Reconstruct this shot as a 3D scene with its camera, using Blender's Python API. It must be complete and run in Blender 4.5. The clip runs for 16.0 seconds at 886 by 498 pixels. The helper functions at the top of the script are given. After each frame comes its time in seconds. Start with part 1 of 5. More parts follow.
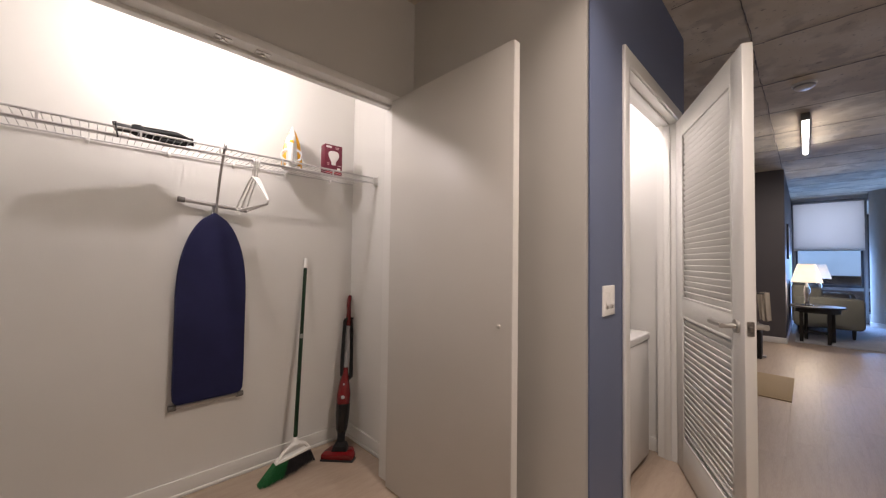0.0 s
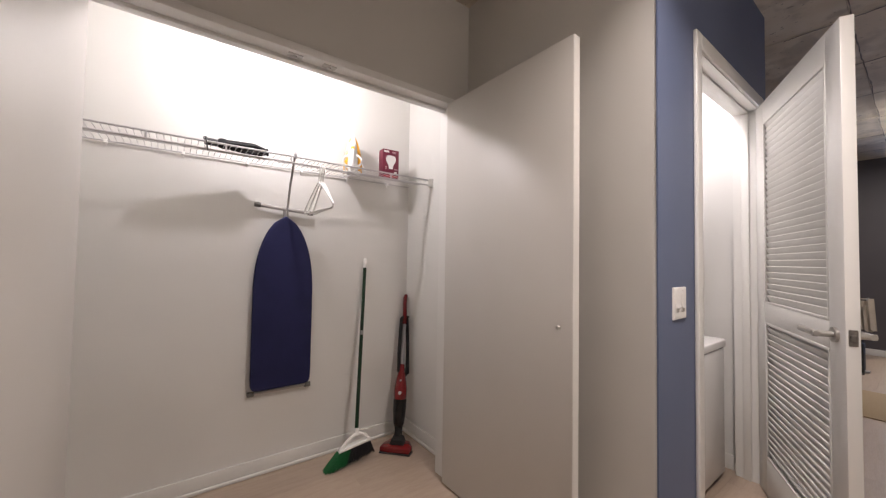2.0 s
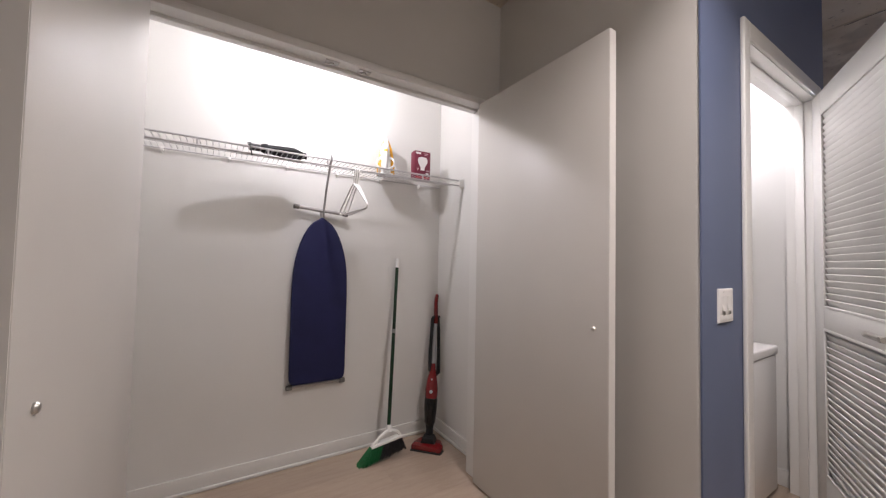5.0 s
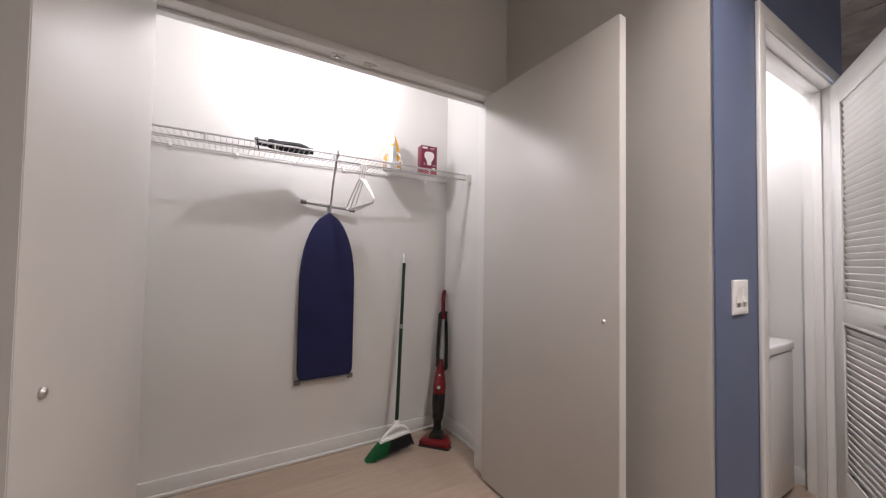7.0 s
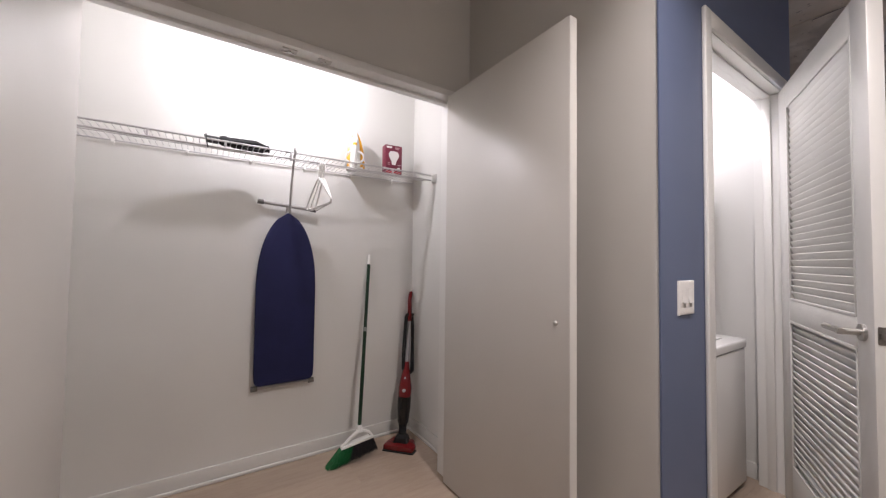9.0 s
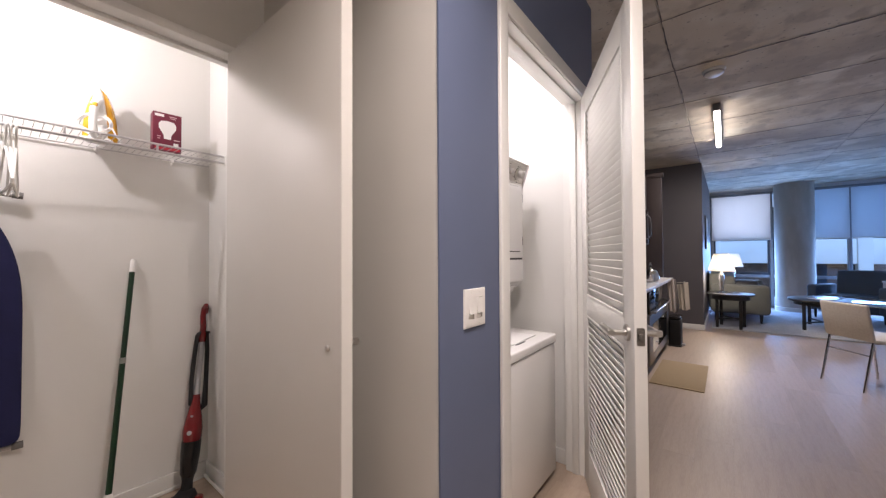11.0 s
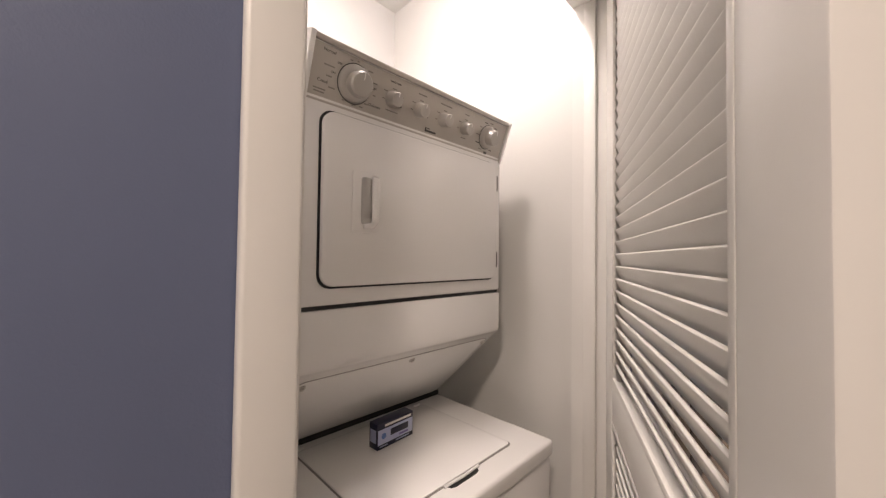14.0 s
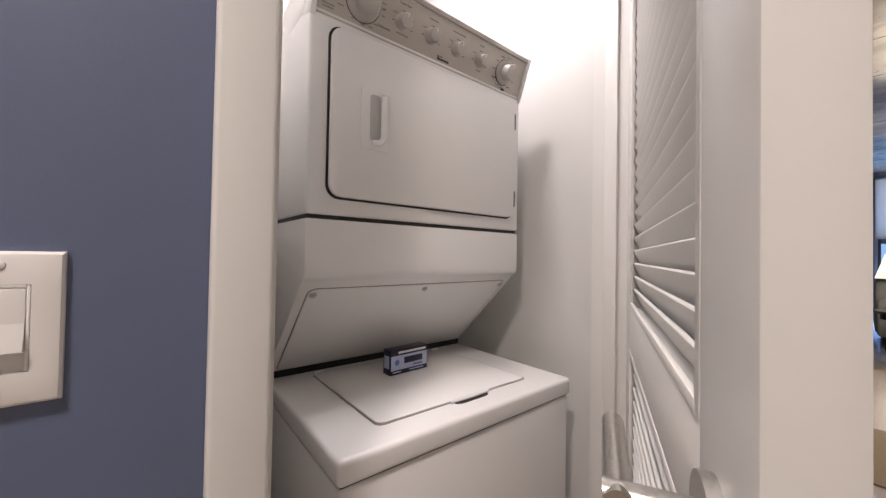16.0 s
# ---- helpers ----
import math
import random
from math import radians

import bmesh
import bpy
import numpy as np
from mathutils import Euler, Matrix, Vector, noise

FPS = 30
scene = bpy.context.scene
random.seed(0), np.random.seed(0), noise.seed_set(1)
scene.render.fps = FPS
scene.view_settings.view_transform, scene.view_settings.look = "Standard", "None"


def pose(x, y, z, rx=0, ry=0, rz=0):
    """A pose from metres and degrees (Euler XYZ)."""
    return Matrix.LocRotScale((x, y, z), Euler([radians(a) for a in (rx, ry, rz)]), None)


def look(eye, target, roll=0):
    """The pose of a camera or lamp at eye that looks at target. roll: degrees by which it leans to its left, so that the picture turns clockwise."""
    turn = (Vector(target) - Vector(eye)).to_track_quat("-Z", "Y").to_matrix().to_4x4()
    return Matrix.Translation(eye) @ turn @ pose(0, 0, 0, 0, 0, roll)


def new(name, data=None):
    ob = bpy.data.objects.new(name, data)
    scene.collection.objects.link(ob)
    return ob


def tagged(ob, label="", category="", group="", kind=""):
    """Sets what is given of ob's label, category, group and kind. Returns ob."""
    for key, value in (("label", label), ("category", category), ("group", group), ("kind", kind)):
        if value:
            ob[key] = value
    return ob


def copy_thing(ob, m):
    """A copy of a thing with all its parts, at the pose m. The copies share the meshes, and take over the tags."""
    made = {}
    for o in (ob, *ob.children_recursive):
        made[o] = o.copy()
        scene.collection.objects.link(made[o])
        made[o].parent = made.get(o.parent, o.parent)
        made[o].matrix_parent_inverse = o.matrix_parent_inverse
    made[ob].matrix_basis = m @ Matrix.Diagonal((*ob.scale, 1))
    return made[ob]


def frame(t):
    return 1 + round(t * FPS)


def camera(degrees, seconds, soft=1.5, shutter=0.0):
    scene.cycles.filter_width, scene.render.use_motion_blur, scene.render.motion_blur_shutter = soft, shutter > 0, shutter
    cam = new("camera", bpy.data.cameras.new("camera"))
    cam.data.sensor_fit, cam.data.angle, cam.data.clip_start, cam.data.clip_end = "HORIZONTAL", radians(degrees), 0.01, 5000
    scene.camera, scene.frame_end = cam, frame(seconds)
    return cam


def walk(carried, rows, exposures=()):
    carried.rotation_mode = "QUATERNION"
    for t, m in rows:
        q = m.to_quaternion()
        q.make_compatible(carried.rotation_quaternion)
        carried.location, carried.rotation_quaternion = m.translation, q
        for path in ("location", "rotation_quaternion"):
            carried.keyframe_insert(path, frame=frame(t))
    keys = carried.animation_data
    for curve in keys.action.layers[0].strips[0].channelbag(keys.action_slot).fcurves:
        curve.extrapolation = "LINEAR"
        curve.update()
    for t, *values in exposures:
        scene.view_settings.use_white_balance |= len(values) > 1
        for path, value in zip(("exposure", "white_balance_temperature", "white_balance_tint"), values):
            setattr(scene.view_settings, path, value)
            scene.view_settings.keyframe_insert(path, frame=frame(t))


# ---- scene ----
cam = camera(102.3, 16.0, soft=1.3)
PATH = [
    (0, (0.288, -0.02, 1.222), (-1.138, 1.381, 1.283), 0.8),
    (0.5, (0.28, -0.041, 1.22), (-1.214, 1.288, 1.28), 0.8),
    (1, (0.279, -0.048, 1.217), (-1.266, 1.221, 1.276), 0.8),
    (1.5, (0.275, -0.064, 1.214), (-1.3, 1.167, 1.273), 0.8),
    (2, (0.279, -0.059, 1.216), (-1.324, 1.135, 1.279), 0.9),
    (2.5, (0.274, -0.064, 1.217), (-1.349, 1.103, 1.272), 0.8),
    (3, (0.276, -0.065, 1.21), (-1.372, 1.067, 1.271), 0.9),
    (3.5, (0.279, -0.065, 1.213), (-1.386, 1.043, 1.276), 0.9),
    (4, (0.278, -0.073, 1.209), (-1.398, 1.017, 1.276), 1.0),
    (6.5, (0.292, -0.064, 1.196), (-1.427, 0.957, 1.262), 1.0),
    (7, (0.273, -0.06, 1.181), (-1.447, 0.959, 1.244), 0.9),
    (7.5, (0.259, -0.049, 1.176), (-1.457, 0.976, 1.239), 0.9),
    (8, (0.253, -0.037, 1.174), (-1.456, 1.0, 1.238), 0.9),
    (8.5, (0.27, -0.018, 1.181), (-1.424, 1.042, 1.244), 1.0),
    (9, (0.312, 0.054, 1.188), (-1.358, 1.153, 1.254), 0.7),
    (9.5, (0.354, 0.158, 1.193), (-1.183, 1.436, 1.261), 0.5),
    (9.8, (0.361, 0.207, 1.2), (-1.138, 1.53, 1.259), 0.5),
    (10, (0.378, 0.252, 1.197), (-1.105, 1.594, 1.253), 0.4),
    (10.2, (0.38, 0.297, 1.204), (-1.056, 1.688, 1.256), 0.1),
    (12.3, (0.239, 0.991, 1.264), (-0.845, 2.672, 1.298), 0.8),
    (12.5, (0.222, 1.072, 1.271), (-0.864, 2.751, 1.311), 1.0),
    (13, (0.156, 1.323, 1.299), (-0.991, 2.962, 1.332), 0.8),
    (13.5, (0.109, 1.457, 1.31), (-1.136, 3.021, 1.359), 0.6),
    (14, (0.105, 1.511, 1.32), (-1.299, 2.935, 1.367), 0.7),
    (14.5, (0.135, 1.557, 1.313), (-1.35, 2.896, 1.365), 1.0),
    (15, (0.146, 1.572, 1.286), (-1.362, 2.885, 1.334), 0.9),
    (15.5, (0.147, 1.584, 1.201), (-1.385, 2.868, 1.234), 0.9),
    (16, (0.154, 1.569, 1.132), (-1.397, 2.832, 1.164), 1.0),
]
walk(cam, [(t, look(eye, target, roll)) for t, eye, target, roll in PATH],
     [(0.0, -0.5, 6750, 13), (1.5, -0.32, 6480, 12), (4.0, -0.36, 6080, 11.5), (9.0, -0.36, 6030, 11.5), (10.2, -0.32, 6180, 12.5), (12.4, 0.17, 6700, 14), (13.0, -0.15, 6800, 14), (13.5, -0.45, 7200, 15), (14.4, -0.55, 6850, 13), (16.0, -0.40, 6400, 12.5)])

# ---- world and lights ----
world = bpy.data.worlds.new("sky")
scene.world = world
world.use_nodes = True
wn = world.node_tree.nodes
sky = wn.new("ShaderNodeTexSky")
sky.sky_type, sky.sun_disc = "NISHITA", False
sky.sun_elevation, sky.sun_rotation = radians(32), radians(166)
sky.ozone_density, sky.dust_density, sky.air_density = 6.0, 0.3, 1.4
wn["Background"].inputs["Strength"].default_value = 0.15
world.node_tree.links.new(sky.outputs[0], wn["Background"].inputs[0])
sun = new("sun", bpy.data.lights.new("sun", "SUN"))
sun.data.energy, sun.data.angle, sun.data.color = 3.6, radians(12), (0.27, 0.52, 1.0)
sun.matrix_basis = look((4, 6, 10), (0, 22, 0))


def area(name, eye, target, sx, sy, watts, color, spread=180):
    """A rectangular lamp at eye that shines towards target."""
    d = bpy.data.lights.new(name, "AREA")
    d.shape, d.size, d.size_y, d.energy, d.color, d.spread = "RECTANGLE", sx, sy, watts, color, radians(spread)
    ob = new(name, d)
    ob.matrix_basis = look(eye, target)
    return ob


def bulb(name, at, radius, watts, color):
    """A round lamp that shines all round."""
    d = bpy.data.lights.new(name, "POINT")
    d.energy, d.color, d.shadow_soft_size = watts, color, radius
    ob = new(name, d)
    ob.location = at
    return ob


COOL, HALL, WARM, NEUTRAL, DAY = (1.0, 0.925, 0.93), (1.0, 0.878, 0.81), (1.0, 0.88, 0.82), (1.0, 0.91, 0.90), (0.24, 0.47, 1.0)
bulb("closet_light", (-1.56, 0.35, 2.19), 0.02, 26, COOL)
bulb("laundry_light", (-0.82, 2.12, 2.46), 0.06, 11, NEUTRAL)
# extra lamp with no fitting, added to lift the dryer front and washer top
area("laundry_light_down", (-0.55, 2.10, 2.5), (-0.551, 2.10, 0), 0.12, 0.12, 14.5, NEUTRAL)
bulb("hall_light", (0.32, 0.93, 2.585), 0.08, 7, HALL)
area("hall_light_down", (0.32, 0.93, 2.60), (0.32, 0.931, 0), 0.2, 0.2, 29, HALL, 130)
area("ceiling_bar_light", (0.3, 5.675, 2.615), (0.3, 5.676, 0), 0.06, 1.3, 46, WARM)
area("window_light", (0.65, 11.42, 0.8), (0.75, 0, 0.8), 1.0, 1.4, 90, DAY)
area("window_light", (2.3, 11.42, 0.8), (1.6, 0, 0.8), 0.9, 1.4, 55, DAY)
area("blind_light", (0.62, 11.8, 2.1), (0.62, 0, 2.1), 1.0, 1.0, 14, (0.80, 0.84, 1.0))
area("blind_light", (2.35, 11.8, 2.1), (2.35, 0, 2.1), 1.2, 1.0, 9, (0.20, 0.45, 1.0))
bulb("table_lamp_bulb", (0.29, 8.1, 0.96), 0.05, 45, (1, 0.86, 0.7))


# ---- materials ----
def material(name, color, rough=0.5, metal=0.0, spots=(), bump=0.0, bump_scale=200.0, vary=0.0, coat=0.0, stretch=(1, 1, 1), rand=0.0):
    """A surface with one base colour, broken up by noises. spots: rows of (scale, colour, amount), vary: slow change of value, bump: fine relief in metres,
    stretch: how the noises are drawn out along the axes, rand: change of value from piece to piece."""
    m = bpy.data.materials.new(name)
    m.use_nodes = True
    nt = m.node_tree
    b = nt.nodes["Principled BSDF"]
    b.inputs["Roughness"].default_value, b.inputs["Metallic"].default_value = rough, metal
    b.inputs["Coat Weight"].default_value = coat
    tc = nt.nodes.new("ShaderNodeTexCoord")
    mp = nt.nodes.new("ShaderNodeMapping")
    mp.inputs["Scale"].default_value = stretch
    nt.links.new(tc.outputs["Object"], mp.inputs[0])
    col = nt.nodes.new("ShaderNodeRGB")
    col.outputs[0].default_value = (*color, 1)
    out = col.outputs[0]

    def noise_tex(scale, detail=4.0):
        n = nt.nodes.new("ShaderNodeTexNoise")
        n.inputs["Scale"].default_value, n.inputs["Detail"].default_value = scale, detail
        nt.links.new(mp.outputs[0], n.inputs["Vector"])
        return n

    for scale, c, amount, *lim in spots:
        n = noise_tex(scale)
        r = nt.nodes.new("ShaderNodeMapRange")
        r.inputs["From Min"].default_value, r.inputs["From Max"].default_value = lim or (0.42, 0.68)
        r.inputs["To Max"].default_value = amount
        nt.links.new(n.outputs[0], r.inputs[0])
        mx = nt.nodes.new("ShaderNodeMix")
        mx.data_type = "RGBA"
        mx.inputs["B"].default_value = (0, 0, 0, 1)
        mx.inputs[7].default_value = (*c, 1)
        nt.links.new(r.outputs[0], mx.inputs[0])
        nt.links.new(out, mx.inputs[6])
        out = mx.outputs[2]
    if vary or rand:
        h = nt.nodes.new("ShaderNodeHueSaturation")
        nt.links.new(out, h.inputs["Color"])
        r = nt.nodes.new("ShaderNodeMapRange")
        if rand:
            src = nt.nodes.new("ShaderNodeObjectInfo").outputs["Random"]
            r.inputs["To Min"].default_value, r.inputs["To Max"].default_value = 1 - rand, 1 + rand
        else:
            src = noise_tex(2.3, 2.0).outputs[0]
            r.inputs["From Min"].default_value, r.inputs["From Max"].default_value = 0.3, 0.7
            r.inputs["To Min"].default_value, r.inputs["To Max"].default_value = 1 - vary, 1 + vary
        nt.links.new(src, r.inputs[0])
        nt.links.new(r.outputs[0], h.inputs["Value"])
        out = h.outputs[0]
    nt.links.new(out, b.inputs["Base Color"])
    if bump:
        n = noise_tex(bump_scale, 3.0)
        bp = nt.nodes.new("ShaderNodeBump")
        bp.inputs["Distance"].default_value = bump
        bp.inputs["Strength"].default_value = 1.0
        nt.links.new(n.outputs[0], bp.inputs["Height"])
        nt.links.new(bp.outputs[0], b.inputs["Normal"])
    return m


def glow(name, color, strength):
    m = bpy.data.materials.new(name)
    m.use_nodes = True
    b = m.node_tree.nodes["Principled BSDF"]
    b.inputs["Base Color"].default_value = (*color, 1)
    b.inputs["Emission Color"].default_value = (*color, 1)
    b.inputs["Emission Strength"].default_value = strength
    return m


def glass(name, color, rough=0.0, ior=1.45):
    m = bpy.data.materials.new(name)
    m.use_nodes = True
    b = m.node_tree.nodes["Principled BSDF"]
    b.inputs["Base Color"].default_value = (*color, 1)
    b.inputs["Transmission Weight"].default_value = 1.0
    b.inputs["Roughness"].default_value, b.inputs["IOR"].default_value = rough, ior
    return m


GREIGE = material("greige wall paint", (0.56, 0.54, 0.505), 0.55, vary=0.03, bump=0.0004, bump_scale=350)
CLOSET_WHITE = material("off-white wall paint", (0.70, 0.69, 0.66), 0.6, vary=0.02, bump=0.0004, bump_scale=350)
DOOR_PAINT = material("warm grey door paint", (0.60, 0.575, 0.535), 0.42, vary=0.02, bump=0.0002, bump_scale=260)
BLUE_WALL = material("slate blue wall paint", (0.113, 0.139, 0.225), 0.5, vary=0.04, bump=0.0004, bump_scale=350)
TRIM = material("white semi-gloss trim paint", (0.73, 0.72, 0.69), 0.32, vary=0.02, bump=0.0001, bump_scale=120)
DARK_WALL = material("charcoal wall paint", (0.085, 0.078, 0.085), 0.5, vary=0.05, bump=0.0004, bump_scale=350)
COOL_WALL = material("pale grey wall paint", (0.60, 0.62, 0.64), 0.6, vary=0.03, bump=0.0004, bump_scale=350)
CONCRETE = material("board-marked concrete", (0.66, 0.585, 0.465), 0.85, spots=((0.9, (0.43, 0.37, 0.29), 0.85, 0.45, 0.62), (2.2, (0.74, 0.685, 0.58), 0.8, 0.5, 0.62), (5.0, (0.42, 0.37, 0.30), 0.6, 0.52, 0.62), (19, (0.22, 0.19, 0.15), 0.6, 0.655, 0.71), (42, (0.20, 0.175, 0.145), 0.6, 0.66, 0.72)), bump=0.0008, bump_scale=30)
CONCRETE_SMOOTH = material("smooth cast concrete", (0.42, 0.385, 0.335), 0.75, spots=((1.2, (0.36, 0.335, 0.31), 0.6), (9, (0.52, 0.49, 0.46), 0.4)), bump=0.0006, bump_scale=60, stretch=(1, 1, 0.35))
CONCRETE_JOINT = material("dark concrete joint", (0.24, 0.215, 0.19), 0.9, spots=((20, (0.07, 0.065, 0.06), 0.6),), bump=0.003, bump_scale=60)
WOOD_FLOOR = material("pale oak laminate", (0.395, 0.31, 0.24), 0.42, spots=((5, (0.32, 0.245, 0.185), 0.55), (30, (0.46, 0.375, 0.30), 0.4)), bump=0.0002, bump_scale=90, stretch=(7, 0.7, 1), rand=0.06)
JOINT = material("floor joint shadow gap", (0.36, 0.28, 0.21), 0.8, spots=((40, (0.12, 0.09, 0.07), 0.5),))
NICKEL = material("brushed nickel", (0.56, 0.54, 0.51), 0.32, 1.0, spots=((300, (0.4, 0.39, 0.37), 0.5),))
CHROME = material("polished chrome", (0.75, 0.75, 0.76), 0.12, 1.0)
WHITE_ENAMEL = material("white appliance enamel", (0.80, 0.79, 0.775), 0.24, vary=0.015, bump=0.00008, bump_scale=160)
PANEL_GREY = material("silver-beige console plastic", (0.47, 0.44, 0.40), 0.38, vary=0.02, bump=0.0001, bump_scale=400)
BLACK = material("black plastic", (0.018, 0.018, 0.02), 0.4, spots=((60, (0.03, 0.03, 0.032), 0.5),))
WHITE_PLASTIC = material("white plastic", (0.78, 0.77, 0.74), 0.35, vary=0.02)


# ---- mesh helpers ----
def box(x0, x1, y0, y1, z0, z1, bevel=0.0, segments=2):
    bm = bmesh.new()
    bmesh.ops.create_cube(bm, size=1, matrix=Matrix.LocRotScale(((x0 + x1) / 2, (y0 + y1) / 2, (z0 + z1) / 2), None, (x1 - x0, y1 - y0, z1 - z0)))
    if bevel:
        bmesh.ops.bevel(bm, geom=bm.edges[:], offset=bevel, segments=segments, profile=0.5, affect="EDGES")
    return bm


def join(*bms):
    """All of them as one bmesh."""
    out = bms[0]
    for other in bms[1:]:
        me = bpy.data.meshes.new("part")
        other.to_mesh(me)
        other.free()
        out.from_mesh(me)
        bpy.data.meshes.remove(me)
    return out


def moved(bm, m):
    bmesh.ops.transform(bm, matrix=m, verts=bm.verts)
    return bm


def cyl(a, b, r0, r1=None, n=16):
    """A rod from a to b."""
    r1 = r0 if r1 is None else r1
    a, b = Vector(a), Vector(b)
    bm = bmesh.new()
    turn = (b - a).to_track_quat("Z", "Y").to_matrix().to_4x4()
    bmesh.ops.create_cone(bm, cap_ends=True, segments=n, radius1=r0, radius2=r1, depth=(b - a).length, matrix=Matrix.Translation((a + b) / 2) @ turn)
    return bm


def tube(points, r, n=8, closed=False):
    """A bent rod through the points."""
    bm = bmesh.new()
    pts = [Vector(p) for p in points]
    k = len(pts)
    rings = []
    side = None
    for i, p in enumerate(pts):
        before = pts[i - 1] if (i or closed) else pts[0]
        after = pts[(i + 1) % k] if (i < k - 1 or closed) else pts[-1]
        t = (after - before).normalized()
        if side is None:
            side = t.orthogonal().normalized()
        side = (side - t * side.dot(t)).normalized()
        up = t.cross(side)
        rr = r[i] if isinstance(r, (list, tuple)) else r
        rings.append([bm.verts.new(p + rr * (math.cos(2 * math.pi * j / n) * side + math.sin(2 * math.pi * j / n) * up)) for j in range(n)])
    for i in range(k if closed else k - 1):
        a, b = rings[i], rings[(i + 1) % k]
        for j in range(n):
            bm.faces.new((a[j], a[(j + 1) % n], b[(j + 1) % n], b[j]))
    if not closed:
        bm.faces.new(rings[0][::-1])
        bm.faces.new(rings[-1])
    bmesh.ops.recalc_face_normals(bm, faces=bm.faces[:])
    return bm


def lathe(profile, n=24, centre=(0, 0, 0)):
    """A turned body round the z axis from rows of (radius, height)."""
    bm = bmesh.new()
    c = Vector(centre)
    rings = [[bm.verts.new(c + Vector((max(r, 1e-4) * math.cos(2 * math.pi * j / n), max(r, 1e-4) * math.sin(2 * math.pi * j / n), z))) for j in range(n)] for r, z in profile]
    for a, b in zip(rings, rings[1:]):
        for j in range(n):
            bm.faces.new((a[j], a[(j + 1) % n], b[(j + 1) % n], b[j]))
    bm.faces.new(rings[0][::-1])
    bm.faces.new(rings[-1])
    return bm


def prism(outline, axis, lo, hi, bevel=0.0):
    """An outline of (u, v) drawn out along x, y or z from lo to hi. For x: u=y, v=z; for y: u=x, v=z; for z: u=x, v=y."""
    def at(u, v, w):
        return {"x": (w, u, v), "y": (u, w, v), "z": (u, v, w)}[axis]
    bm = bmesh.new()
    a = [bm.verts.new(at(u, v, lo)) for u, v in outline]
    b = [bm.verts.new(at(u, v, hi)) for u, v in outline]
    n = len(outline)
    bm.faces.new(a)
    bm.faces.new(b[::-1])
    for i in range(n):
        bm.faces.new((a[i], b[i], b[(i + 1) % n], a[(i + 1) % n]))
    bmesh.ops.recalc_face_normals(bm, faces=bm.faces[:])
    if bevel:
        bmesh.ops.bevel(bm, geom=bm.edges[:], offset=bevel, segments=2, profile=0.5, affect="EDGES")
    return bm


def rounded(u0, u1, v0, v1, r, n=5):
    """The outline of a rectangle with round corners."""
    pts = []
    for cu, cv, a0 in ((u1 - r, v0 + r, -90), (u1 - r, v1 - r, 0), (u0 + r, v1 - r, 90), (u0 + r, v0 + r, 180)):
        pts += [(cu + r * math.cos(radians(a0 + 90 * i / n)), cv + r * math.sin(radians(a0 + 90 * i / n))) for i in range(n + 1)]
    return pts


def mesh_of(name, bm, mat, smooth=None):
    me = bpy.data.meshes.new(name)
    bm.to_mesh(me)
    bm.free()
    if mat:
        me.materials.append(mat)
    if smooth is not None:
        me.shade_smooth()
        me.set_sharp_from_angle(angle=radians(smooth))
    return me


def setting(name, bm, mat, label, category="", smooth=None):
    """A piece of the setting, in the world's own metres."""
    return tagged(new(name, mesh_of(name, bm, mat, smooth)), label, category or name.split("_")[0], kind="structure")


def thing(name, label, category, m=None, group="", kind=""):
    """An Empty at the thing's base."""
    ob = new(name)
    ob.empty_display_size = 0.05
    ob.matrix_basis = m or Matrix()
    return tagged(ob, label, category, group, kind)


def part(name, bm, mat, parent, label="", smooth=35, at=None):
    """One mesh under a thing or a part, in the thing's own metres."""
    ob = new(name, mesh_of(name, bm, mat, smooth))
    ob.parent = parent
    if at:
        ob.matrix_basis = at
    return tagged(ob, label)


def again(ob, m, parent=None):
    """The same mesh as another part."""
    c = ob.copy()
    scene.collection.objects.link(c)
    c.parent = parent or ob.parent
    c.matrix_basis = m
    return c


CEIL = 2.72
# ---- structure ----
setting("floor", box(-2.2, 3.3, -2.4, 11.9, -0.2, -0.012), JOINT, "pale oak laminate plank floor", "floor")
floor_ob = bpy.data.objects["floor"]
setting("wall_closet_back", box(-2.09, -1.97, -0.75, 1.42, 0, CEIL), CLOSET_WHITE, "off-white painted closet back wall", "wall")
setting("wall_closet_side", box(-1.97, -1.31, 1.29, 1.42, 0, CEIL), CLOSET_WHITE, "off-white painted closet side wall", "wall")
setting("wall_hall_return", box(-1.31, -0.276, 1.29, 1.42, 0, CEIL), GREIGE, "greige painted wall between closet and laundry", "wall")
setting("wall_closet_near", box(-1.97, -1.41, -0.62, -0.5, 0, CEIL), CLOSET_WHITE, "off-white painted closet side wall", "wall")
setting("wall_hall_return_near", box(-1.41, -0.39, -1.52, -1.4, 0, CEIL), GREIGE, "greige painted wall beside the closet", "wall")
setting("wall_hall_recess", box(-1.41, -1.31, -1.4, -0.5, 0, CEIL), GREIGE, "greige painted recess wall beside the closet", "wall")
setting("wall_closet_header", box(-1.41, -1.31, -0.5, 1.29, 2.131, CEIL), GREIGE, "greige painted wall above the closet opening", "wall")
setting("wall_closet_jamb", box(-1.41, -1.31, 1.186, 1.29, 0, 2.131), GREIGE, "greige painted closet return", "wall")
setting("wall_closet_jamb_near", box(-1.41, -1.31, -0.5, -0.36, 0, 2.131), GREIGE, "greige painted closet return", "wall")
